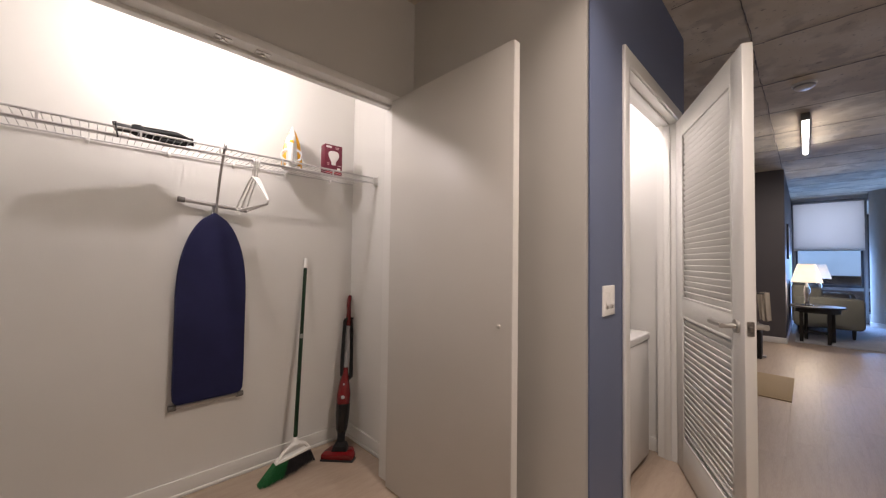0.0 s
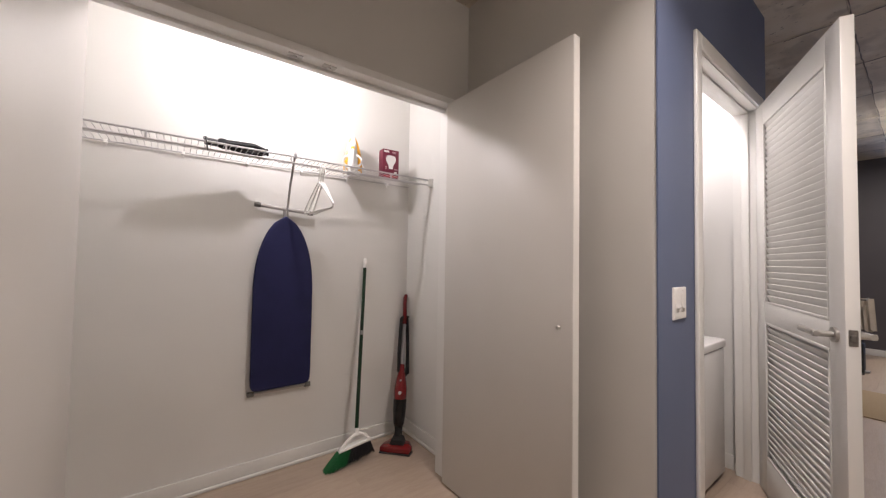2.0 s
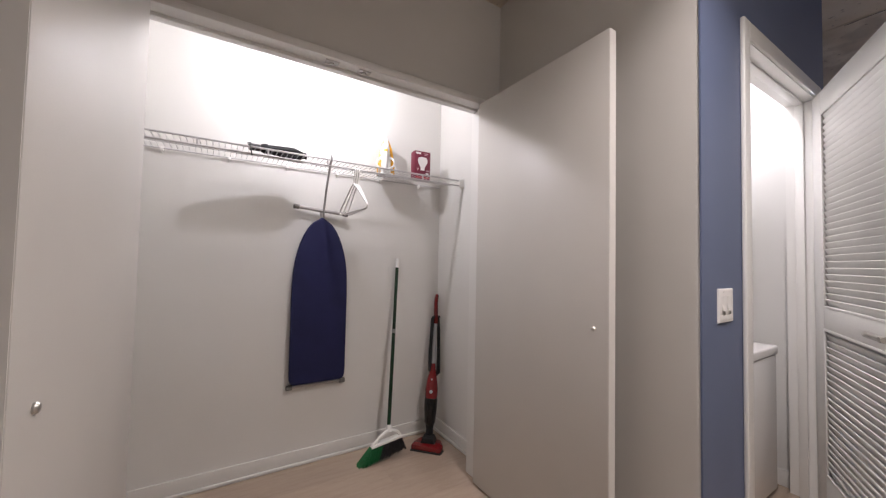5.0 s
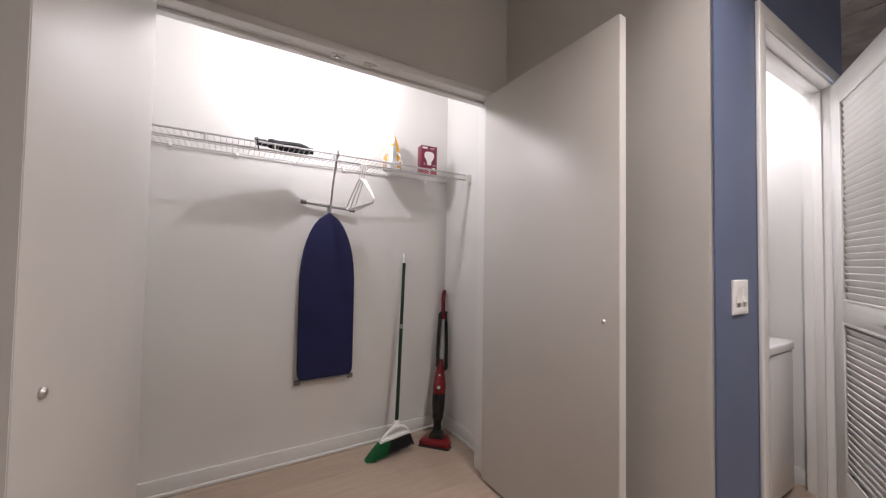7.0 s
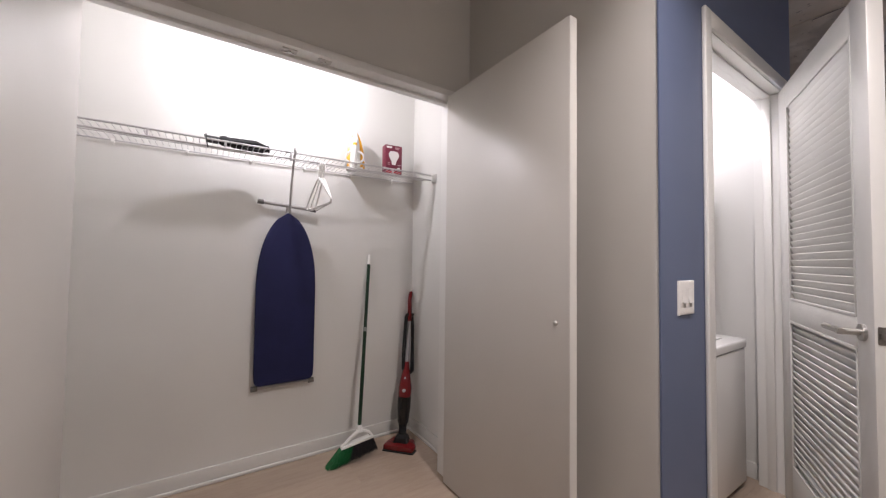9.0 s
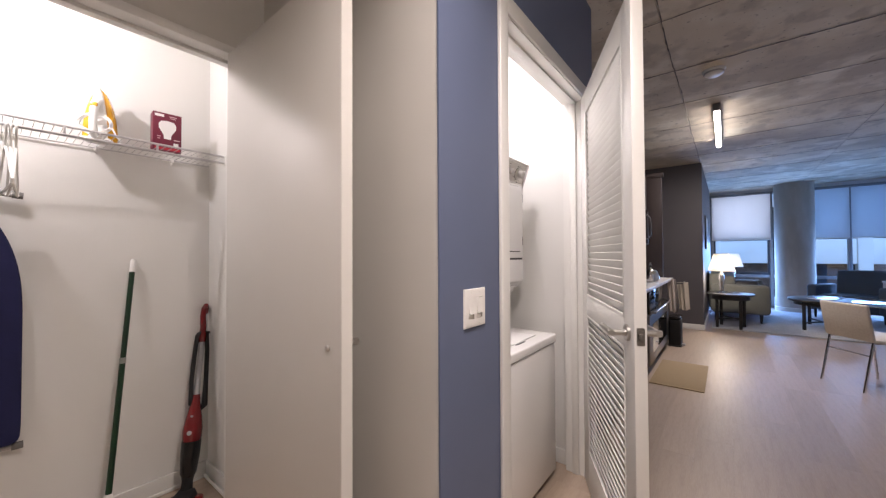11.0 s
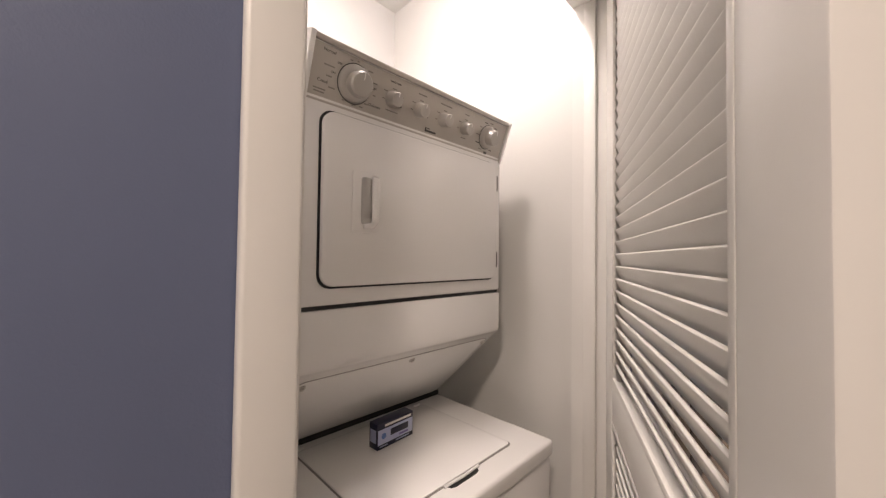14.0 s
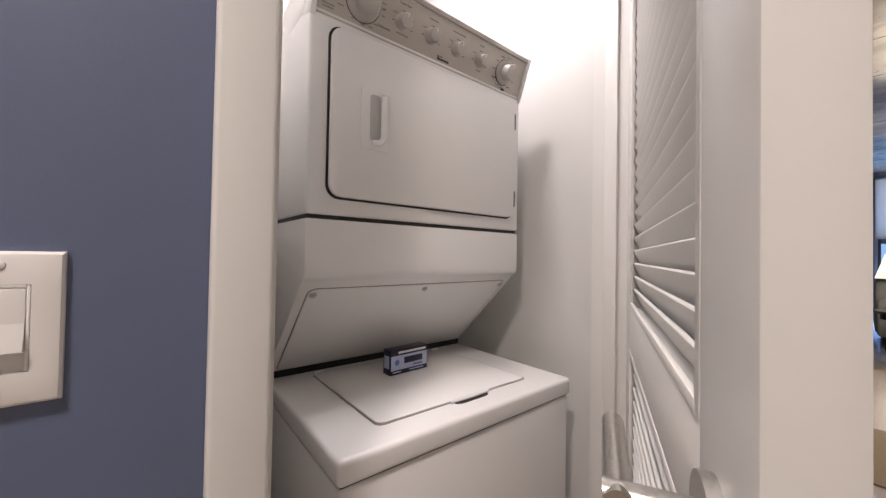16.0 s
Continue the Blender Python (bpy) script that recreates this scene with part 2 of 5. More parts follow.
setting("ceiling_closet", box(-1.97, -1.41, -0.5, 1.29, 2.56, 2.66), CLOSET_WHITE, "white painted closet ceiling", "ceiling")

LY0, LY1, LTOP = 1.675, 2.575, 2.105   # laundry opening
T = LTOP + 0.018
bm = prism([(1.42, 0), (LY0 - 0.018, 0), (LY0 - 0.018, T), (LY1 + 0.018, T), (LY1 + 0.018, 0), (2.76, 0), (2.76, CEIL), (1.42, CEIL)], "x", -0.38, -0.27)
setting("wall_laundry_front", bm, BLUE_WALL, "slate blue painted wall with the laundry doorway", "wall")
setting("wall_laundry_corner", box(-0.276, -0.27, 1.287, 1.42, 0, CEIL), BLUE_WALL, "slate blue painted wall corner", "wall")
setting("wall_laundry_back", box(-1.49, -1.37, 1.42, 2.76, 0, CEIL), CLOSET_WHITE, "off-white laundry back wall", "wall")
setting("wall_laundry_side", box(-1.37, -0.38, 2.63, 2.76, 0, CEIL), CLOSET_WHITE, "off-white laundry side wall", "wall")
setting("wall_laundry_near", box(-1.37, -0.38, 1.42, 1.64, 0, CEIL), CLOSET_WHITE, "off-white laundry side wall", "wall")
setting("ceiling_laundry", box(-1.37, -0.38, 1.64, 2.63, 2.59, 2.69), CLOSET_WHITE, "white painted laundry ceiling", "ceiling")
setting("wall_hall_east", box(1.15, 1.27, -2.4, 3.05, 0, CEIL), GREIGE, "greige painted hallway wall", "wall")
setting("wall_hall_south", box(-2.2, 1.15, -2.4, -2.28, 0, CEIL), GREIGE, "greige painted end wall of the hallway", "wall")
setting("wall_hall_west", box(-0.39, -0.27, -2.28, -1.4, 0, CEIL), GREIGE, "greige painted hallway wall", "wall")
setting("wall_kitchen_back", box(-0.95, -0.83, 2.76, 7.67, 0, CEIL), DARK_WALL, "charcoal painted kitchen wall", "wall")
setting("wall_kitchen_end", box(-0.95, 0.06, 7.67, 7.79, 0, CEIL), DARK_WALL, "charcoal painted wall end beside the kitchen", "wall")
setting("wall_living_west", box(-0.06, 0.06, 7.79, 11.9, 0, CEIL), DARK_WALL, "charcoal painted living room wall", "wall")
setting("wall_living_east", box(3.0, 3.12, 3.05, 11.9, 0, CEIL), COOL_WALL, "pale grey painted living room wall", "wall")
setting("wall_living_south", box(1.27, 3.12, 2.93, 3.05, 0, CEIL), COOL_WALL, "pale grey painted wall", "wall")
setting("wall_window_head", box(0.06, 3.0, 11.5, 11.9, 2.66, CEIL), COOL_WALL, "pale grey wall strip above the windows", "wall")

# concrete slab cast on sheets, with open joints between them
bm = box(-2.2, 3.3, -2.4, 11.9, CEIL + 0.012, CEIL + 0.25)
slab = setting("ceiling", bm, CONCRETE_JOINT, "board-marked concrete ceiling slab with open joints", "ceiling")
random.seed(4)
bm = bmesh.new()
columns = ((-2.2, 0.045, 0.0), (0.045, 1.6, 0.0), (1.6, 3.3, 0.33))
for x0, x1, shift in columns:
    edges = [3.93 + 0.785 * k + shift for k in range(-9, 11)]
    for a, b in zip(edges, edges[1:]):
        ya, yb = max(a, -2.4), min(b, 11.9)
        if yb - ya < 0.05:
            continue
        gap = random.uniform(0.001, 0.0035)
        drop = random.uniform(0.0, 0.004)
        bmesh.ops.create_cube(bm, size=1, matrix=Matrix.LocRotScale(((x0 + x1) / 2, (ya + yb) / 2, CEIL + 0.008 - drop / 2), None, (x1 - x0 - 0.003, yb - ya - 2 * gap, 0.016 + drop)))
for f in bm.faces:
    f.material_index = 1


def ragged(ax, ay, bx, by, wide):
    """A ragged stained seam along a joint, a little below the sheets."""
    n = max(3, int(math.hypot(bx - ax, by - ay) / 0.035))
    d = Vector((bx - ax, by - ay, 0)).normalized()
    side = Vector((-d.y, d.x, 0))
    rows = []
    wander = 0.0
    for k in range(n + 1):
        wander = 0.9 * wander + random.uniform(-0.003, 0.003)
        p = Vector((ax, ay, CEIL - 0.0085)).lerp(Vector((bx, by, CEIL - 0.0085)), k / n) + side * wander
        w0, w1 = (wide * random.uniform(0.15, 1) * random.choice((0.4, 1, 1)) for _ in range(2))
        rows.append([bm.verts.new(p + side * w0), bm.verts.new(p + side * (w0 - w1) / 2 + Vector((0, 0, -0.003))), bm.verts.new(p - side * w1)])
    for a, b in zip(rows, rows[1:]):
        bm.faces.new((a[0], a[1], b[1], b[0]))
        bm.faces.new((a[1], a[2], b[2], b[1]))


ragged(0.045, -2.3, 0.045, 11.5, 0.006)
ragged(1.6, 3.1, 1.6, 11.5, 0.003)
for k in range(-4, 10):
    ragged(-0.25, 3.93 + 0.785 * k, 1.59, 3.93 + 0.785 * k, 0.015 if k == 0 else random.uniform(0.003, 0.007))
    ragged(1.61, 4.26 + 0.785 * k, 2.98, 4.26 + 0.785 * k, random.uniform(0.002, 0.006))
me = bpy.data.meshes.new("ceiling")
old = slab.data
bm2 = bmesh.new()
bm2.from_mesh(old)
bm2.to_mesh(me)
bm2.free()
me.materials.append(CONCRETE_JOINT)
me.materials.append(CONCRETE)
bm.from_mesh(me)
bm.to_mesh(me)
bm.free()
slab.data = me

# baseboards, casings and jambs
BASE_PAINT = material("off-white baseboard paint", (0.70, 0.69, 0.66), 0.35, vary=0.02)
def baseboard(x0, x1, y0, y1):
    setting("baseboard", join(box(x0, x1, y0, y1, 0, 0.086, 0.003)), BASE_PAINT, "white painted baseboard", "baseboard", smooth=30)

baseboard(-1.97, -1.957, -0.5, 1.29)
baseboard(-1.957, -1.41, 1.277, 1.29)
for bm in (box(-1.957, -1.945, -0.487, 1.265, 0, 0.019, 0.005, 3), box(-1.957, -1.41, 1.265, 1.277, 0, 0.019, 0.005, 3)):
    setting("trim_shoe", bm, BASE_PAINT, "white shoe moulding along the baseboard", "baseboard", smooth=30)
baseboard(-1.957, -1.41, -0.5, -0.487)
baseboard(-1.29, -0.275, 1.277, 1.29)
baseboard(-0.27, -0.257, 1.29, 1.605)
baseboard(-1.30, -0.39, 2.617, 2.63)
baseboard(-0.83, 0.073, 7.657, 7.67)
baseboard(0.06, 0.073, 7.67, 11.5)
baseboard(2.987, 3.0, 3.05, 11.5)
baseboard(1.137, 1.15, -2.2, 3.05)

door_frame = setting("door_frame_laundry", join(
    box(-0.385, -0.265, LY0 - 0.018, LY0, 0, LTOP), box(-0.385, -0.265, LY1, LY1 + 0.018, 0, LTOP), box(-0.385, -0.265, LY0 - 0.018, LY1 + 0.018, LTOP, LTOP + 0.018),
    box(-0.345, -0.31, LY0, LY0 + 0.011, 0, LTOP - 0.011, 0.002), box(-0.345, -0.31, LY1 - 0.011, LY1, 0, LTOP - 0.011, 0.002), box(-0.345, -0.31, LY0, LY1, LTOP - 0.011, LTOP, 0.002)), TRIM, "white painted door jamb with stops", "door frame", smooth=30)


def casing(name, bm):
    part(name, bm, TRIM, door_frame, smooth=30)


casing("casing", box(-0.27, -0.254, LY0 - 0.062, LY0 - 0.005, 0, LTOP + 0.075, 0.005, 3))
casing("casing", box(-0.27, -0.254, LY1 + 0.005, LY1 + 0.062, 0, LTOP + 0.075, 0.005, 3))
casing("casing", box(-0.27, -0.2545, LY0 - 0.005, LY1 + 0.005, LTOP + 0.005, LTOP + 0.0745, 0.005, 3))


closet_frame = setting("door_frame_closet", join(
    box(-1.415, -1.30, -0.36, -0.342, 0, 2.096), box(-1.415, -1.30, 1.17, 1.186, 0, 2.096), box(-1.42, -1.296, -0.36, 1.186, 2.096, 2.131, 0.002),
    box(-1.40, -1.362, -0.342, 1.17, 2.081, 2.096, 0.002)), TRIM, "white painted closet jamb with a stop strip", "door frame", smooth=30)
for y in (0.325, 0.475):
    part("roller_catch", join(box(-1.352, -1.318, y - 0.03, y + 0.03, 2.092, 2.096, 0.001), cyl((-1.335, y, 2.085), (-1.335, y, 2.095), 0.008), box(-1.35, -1.343, y - 0.02, y + 0.02, 2.088, 2.093)), NICKEL, closet_frame, "small metal roller catch")

# ---- doors ----
EDGE_PAINT = material("pale door edge paint", (0.66, 0.64, 0.60), 0.4, vary=0.02)
def lever(parent, x, y, z, out, along):
    """A round rose with a straight lever; out: the way it stands off (+1/-1 in y), along: the way the lever points in x."""
    rose = part("rose", cyl((x, y, z), (x, y + out * 0.009, z), 0.027, n=28), NICKEL, parent, "round nickel rose")
    neck = cyl((x, y + out * 0.008, z), (x, y + out * 0.064, z), 0.0105, n=18)
    grip = cyl((x - along * 0.0105, y + out * 0.054, z), (x + along * 0.118, y + out * 0.054, z), 0.0102, n=18)
    part("lever_handle", join(neck, grip), NICKEL, parent, "brushed nickel lever handle")



def hinge_leaf(parent, x, y, z):
    part("hinge", join(cyl((x, y, z - 0.045), (x, y, z + 0.045), 0.006, n=10), box(x - 0.002, x + 0.03, y - 0.002, y + 0.001, z - 0.045, z + 0.045)), NICKEL, parent, "nickel butt hinge")


def closet_door(name, m, side, width=0.795):
    """A flush closet door from its hinge along x; side: the y side on which the lever sits."""
    d = thing(name, "open flush closet door in warm grey paint", "door", m, kind="structure")
    part("slab", box(0, width, -0.02, 0.02, 0.012, 2.092, 0.0015), DOOR_PAINT, d, smooth=30)
    part("edge_strip", box(width + 0.0002, width + 0.0022, -0.0185, 0.0185, 0.0125, 2.0915), EDGE_PAINT, d, "white painted door edge")
    lever(d, 0.735, side * 0.02, 0.965, side, -1)
    part("screw_cap", lathe([(0.009, 0), (0.0095, 0.004), (0.007, 0.008), (0.001, 0.010)], 16), NICKEL, d, "small nickel screw cap", at=pose(0.735, -side * 0.0195, 0.963, 90 if side > 0 else -90, 0, 0))
    for z in (0.25, 1.05, 1.86):
        hinge_leaf(d, -0.006, side * 0.021, z)
    return d


closet_door("door_1", pose(-1.30, 1.153, 0, 0, 0, 0.0), 1)
closet_door("door_2", pose(-1.268, -0.326, 0, 0, 0, -0.4), -1, 0.818)

# louvred laundry door
DW = 0.858
lou = thing("door_3", "open white louvred laundry door with a lever handle", "door", pose(-0.272, 2.548, 0, 0, 0, -62.9), kind="structure")
DT = 0.038


def rail(name, x0, x1, z0, z1):
    part(name, box(x0, x1, 0, DT, z0, z1, 0.002), TRIM, lou, smooth=30)


rail("stile", 0, 0.105, 0.012, 2.095)
rail("stile", DW - 0.105, DW, 0.012, 2.095)
rail("top_rail", 0.105, DW - 0.105, 1.985, 2.095)
rail("lock_rail", 0.105, DW - 0.105, 0.915, 1.015)
rail("bottom_rail", 0.105, DW - 0.105, 0.012, 0.205)
for z0, z1 in ((1.015, 1.985), (0.205, 0.915)):
    for y0, y1 in ((-0.001, 0.006), (DT - 0.006, DT + 0.001)):
        part("moulding", join(box(0.1045, 0.117, y0, y1, z0, z1, 0.0015), box(DW - 0.117, DW - 0.1045, y0, y1, z0, z1, 0.0015), box(0.117, DW - 0.117, y0, y1, z1 - 0.012, z1 + 0.0005, 0.0015), box(0.117, DW - 0.117, y0, y1, z0 - 0.0005, z0 + 0.012, 0.0015)), TRIM, lou, "thin bead round the louvre panel", smooth=30)
outline = rounded(-0.0235, 0.0235, -0.0036, 0.0036, 0.0034, 2)
first = part("slat", moved(prism(outline, "x", 0.107, DW - 0.107), pose(0, 0, 0, -64, 0, 0)), TRIM, lou, smooth=30, at=pose(0, DT / 2, 1.038))
for k in range(1, 31):
    again(first, pose(0, DT / 2, 1.038 + 0.0306 * k))
for k in range(23):
    again(first, pose(0, DT / 2, 0.226 + 0.0306 * k))
lever(lou, DW - 0.062, 0, 0.972, -1, -1)
lever(lou, DW - 0.062, DT, 0.972, 1, -1)
part("latch_plate", join(prism(rounded(0.007, 0.031, 0.944, 1.0, 0.004, 3), "x", DW, DW + 0.0015), box(DW + 0.001, DW + 0.010, 0.012, 0.026, 0.962, 0.982, 0.003), cyl((DW, 0.019, 0.950), (DW + 0.0025, 0.019, 0.950), 0.0035, n=10), cyl((DW, 0.019, 0.994), (DW + 0.0025, 0.019, 0.994), 0.0035, n=10)), material("tarnished latch steel", (0.3, 0.28, 0.26), 0.38, 1.0, spots=((90, (0.16, 0.15, 0.14), 0.6),)), lou, "dull steel latch plate")
for z in (0.25, 1.05, 1.86):
    hinge_leaf(lou, -0.008, DT + 0.001, z)

# ---- switch ----
SW = material("white switch plastic", (0.80, 0.78, 0.75), 0.3, vary=0.01)
sw = thing("light_switch", "white double dimmer switch on the blue wall", "light switch", pose(-0.27, 1.457, 1.0695))
def cover_plate(hy, hz, deep, lip, holes, oz):
    """A plate with sloping edges and open rectangles in its face; holes: rows of (y0, y1)."""
    bm = bmesh.new()
    ys = [-hy + lip] + [y for h in holes for y in h] + [hy - lip]
    zs = [-hz + lip, -oz, oz, hz - lip]
    front = {(i, j): bm.verts.new((deep, y, z)) for i, y in enumerate(ys) for j, z in enumerate(zs)}
    for i in range(len(ys) - 1):
        for j in range(3):
            quad = [(i, j), (i + 1, j), (i + 1, j + 1), (i, j + 1)]
            if i % 2 and j == 1:
                low = [bm.verts.new((0.0015, ys[p], zs[q])) for p, q in quad]
                for k in range(4):
                    bm.faces.new((front[quad[k]], front[quad[(k + 1) % 4]], low[(k + 1) % 4], low[k]))
                bm.faces.new(low)
            else:
                bm.faces.new([front[q] for q in quad])
    n = len(ys) - 1
    inner = [front[(i, 0)] for i in range(n + 1)] + [front[(n, j)] for j in (1, 2, 3)] + [front[(i, 3)] for i in range(n - 1, -1, -1)] + [front[(0, j)] for j in (2, 1)]
    rings = [inner]
    for x, grow in ((deep - 0.0008, 0.55), (deep - 0.003, 0.95), (0.0, 1.0)):
        rings.append([bm.verts.new((x, v.co.y + (lip * grow if abs(v.co.y - ys[-1]) < 1e-6 else -lip * grow if abs(v.co.y - ys[0]) < 1e-6 else 0), v.co.z + (lip * grow if abs(v.co.z - zs[-1]) < 1e-6 else -lip * grow if abs(v.co.z - zs[0]) < 1e-6 else 0))) for v in inner])
    for r0, r1 in zip(rings, rings[1:]):
        for k in range(len(inner)):
            m = (k + 1) % len(inner)
            bm.faces.new((r0[k], r0[m], r1[m], r1[k]))
    bmesh.ops.recalc_face_normals(bm, faces=bm.faces[:])
    return bm


part("cover_plate", cover_plate(0.058, 0.0595, 0.0068, 0.005, [(y - 0.0168, y + 0.0168) for y in (-0.023, 0.023)], 0.0338), SW, sw, smooth=25)
for y in (-0.023, 0.023):
    part("insert", join(box(0.0018, 0.0071, y - 0.0166, y - 0.0144, -0.0332, 0.0332, 0.0006), box(0.0018, 0.0071, y + 0.0144, y + 0.0166, -0.0332, 0.0332, 0.0006), box(0.0018, 0.0071, y - 0.0144, y + 0.0144, 0.0314, 0.0335, 0.0006)), SW, sw, "white insert frame")
    part("paddle", prism([(0.002, 0.0310), (0.0066, 0.0310), (0.0072, 0.0303), (0.0072, 0.004), (0.0120, -0.0170), (0.0116, -0.0182), (0.002, -0.0182)], "y", y - 0.0141, y + 0.0141, 0.0004), SW, sw, "white tilted paddle")
    for z in (-0.049, 0.049):
        part("screw", lathe([(0.0036, 0), (0.0034, 0.0008), (0.002, 0.0013)], 14), SW, sw, at=pose(0.0067, y, z, 0, 90, 0))

# ---- closet shelf ----
WIRE = material("white vinyl-coated wire", (0.50, 0.49, 0.485), 0.35, vary=0.02)
shelf = thing("wire_shelf", "white vinyl-coated wire closet shelf with a front lip", "shelf", pose(-1.97, 0.395, 1.743))
SY0, SY1 = -0.885, 0.887
FX = 0.305
for x, z, r in ((0.012, 0, 0.0035), (0.16, -0.004, 0.003), (FX, 0, 0.0048), (FX + 0.003, -0.034, 0.0048)):
    part("rod", cyl((x, SY0, z), (x, SY1, z), r, n=8), WIRE, shelf)
wire = part("wire", tube([(0.006, 0, 0.005), (FX - 0.006, 0, 0.005), (FX + 0.003, 0, 0.002), (FX + 0.006, 0, -0.008)], 0.0013, 6), WIRE, shelf, at=pose(0, SY0 + 0.012, 0))
for k in range(1, 70):
    again(wire, pose(0, SY0 + 0.012 + 0.0254 * k, 0))
for k in range(7):
    y = SY0 + 0.02 + 0.29 * k
    part("lip_post", box(FX - 0.001, FX + 0.006, y - 0.004, y + 0.004, -0.036, 0.002, 0.001), WIRE, shelf)
for y, s in ((SY1, -1), (SY0, 1)):
    part("end_bracket", join(box(FX - 0.03, FX + 0.012, y - 0.003 if s < 0 else y, y + 0.008 if s < 0 else y + 0.003, -0.045, 0.012, 0.001), box(FX - 0.012, FX + 0.010, y - 0.028 if s < 0 else y, y if s < 0 else y + 0.028, -0.042, 0.008, 0.002)), WHITE_PLASTIC, shelf, "white plastic end bracket")
for k in range(6):
    y = SY0 + 0.15 + 0.29 * k
    part("wall_clip", join(box(0, 0.018, y - 0.007, y + 0.007, -0.012, 0.006, 0.002), box(0, 0.008, y - 0.005, y + 0.005, -0.022, -0.01, 0.002)), WHITE_PLASTIC, shelf, "white plastic wall clip")

# ---- ironing board ----
NAVY = material("navy cotton cover", (0.010, 0.012, 0.062), 0.9, spots=((900, (0.016, 0.019, 0.09), 0.6), (6, (0.007, 0.008, 0.045), 0.5)), bump=0.0006, bump_scale=700)
STEEL = material("grey painted steel tube", (0.42, 0.41, 0.40), 0.4, 0.3, vary=0.05)
CAP = material("grey rubber cap", (0.16, 0.15, 0.14), 0.6, spots=((120, (0.1, 0.1, 0.09), 0.5),))
ib = thing("ironing_board", "navy covered ironing board hung from the wire shelf", "ironing board", pose(-1.94, 0.44, 0))
half = []
for k in range(25):
    f = k / 24
    z = 0.55 + f * 0.905
    w = 0.160 if z < 0.98 else 0.160 * (1 - ((z - 0.98) / 0.475) ** 2.5) ** 0.62 if z < 1.4545 else 0.0
    half.append((w, z))
outline = [(-0.13, 0.478), (0.13, 0.478), (0.148, 0.484), (0.157, 0.50)] + [(w, z) for w, z in half if w > 0.004] + [(0.0, 1.457)] + [(-w, z) for w, z in half[::-1] if w > 0.004] + [(-0.157, 0.50), (-0.148, 0.484)]
part("cover", prism(outline, "x", 0.0, 0.034, 0.009), NAVY, ib, "navy cotton cover", smooth=50)
part("padding_hem", prism([(u * 0.97, 0.97 + (v - 0.97) * 0.985) for u, v in outline], "x", -0.008, 0.0), material("pale pad underside", (0.5, 0.48, 0.45), 0.9, vary=0.05), ib)
part("foot_bar", cyl((-0.003, -0.155, 0.462), (-0.003, 0.155, 0.462), 0.010), STEEL, ib)
for y in (-0.152, 0.152):
    part("foot_cap", cyl((-0.003, y - 0.016, 0.460), (-0.003, y + 0.016, 0.460), 0.0145), CAP, ib, "dark grey rubber foot cap")
part("leg", tube([(-0.012, -0.06, 0.47), (-0.014, -0.02, 1.0), (-0.012, 0.0, 1.5)], 0.008), STEEL, ib)
part("leg", tube([(-0.012, 0.06, 0.47), (-0.014, 0.02, 1.0), (-0.012, 0.0, 1.5)], 0.008), STEEL, ib)
part("cross_bar", cyl((-0.004, -0.155, 1.513), (0.004, 0.15, 1.487), 0.0105), STEEL, ib, "pale steel cross bar")
part("foot_cap", cyl((-0.004, -0.16, 1.5135), (-0.0035, -0.13, 1.511), 0.014), CAP, ib, "dark grey rubber foot cap")
part("foot_cap", cyl((0.0035, 0.128, 1.489), (0.004, 0.158, 1.4865), 0.014), CAP, ib, "dark grey rubber foot cap")
part("hook_rod", tube([(0.012, 0.012, 1.43), (0.016, 0.008, 1.50), (0.14, -0.008, 1.63), (0.262, -0.018, 1.752), (0.284, -0.020, 1.764), (0.289, -0.020, 1.752), (0.286, -0.020, 1.735)], 0.006, 10), STEEL, ib, "pale steel hanging rod")

# ---- broom ----
GREEN = material("green broom bristle", (0.010, 0.11, 0.03), 0.6, spots=((80, (0.02, 0.18, 0.055), 0.6),))
GREYB = material("charcoal broom bristle", (0.022, 0.019, 0.021), 0.6, spots=((80, (0.055, 0.05, 0.053), 0.6),))
HANDLE = material("dark green metal handle", (0.006, 0.032, 0.012), 0.35, 0.1, spots=((12, (0.005, 0.016, 0.008), 0.5),))
br = thing("broom", "angled broom with dark green handle leaning on the wall", "broom", pose(-1.77, 0.80, 0))
a, b = Vector((-0.013, 0.045, 0.172)), Vector((-0.182, 0.155, 1.22))
part("handle", join(cyl(a, a.lerp(b, 0.55), 0.0115), cyl(a.lerp(b, 0.545), a.lerp(b, 0.945), 0.0108)), HANDLE, br)
part("grip_cap", tube([a.lerp(b, 0.94), a.lerp(b, 0.985), a.lerp(b, 1.0)], [0.012, 0.012, 0.008], 12), WHITE_PLASTIC, br, "white plastic hang cap")
part("joint", tube([a.lerp(b, 0.535), a.lerp(b, 0.56)], 0.0125, 12), material("dull metal ferrule", (0.35, 0.35, 0.33), 0.4, 0.8), br)
cap = join(tube([a.lerp(b, 0.02), a, (-0.005, 0.045, 0.152)], [0.014, 0.017, 0.02], 12),
           tube([(-0.005, 0.043, 0.165), (0.0, -0.02, 0.132), (0.004, -0.062, 0.096)], [0.012, 0.010, 0.011], 10),
           tube([(-0.005, 0.045, 0.165), (0.0, 0.098, 0.146), (0.004, 0.118, 0.116)], [0.012, 0.009, 0.011], 10),
           prism([(-0.075, 0.086), (0.125, 0.110), (0.122, 0.128), (-0.062, 0.104)], "x", -0.018, 0.022, 0.005))
part("head", cap, WHITE_PLASTIC, br, "white plastic head")
random.seed(7)


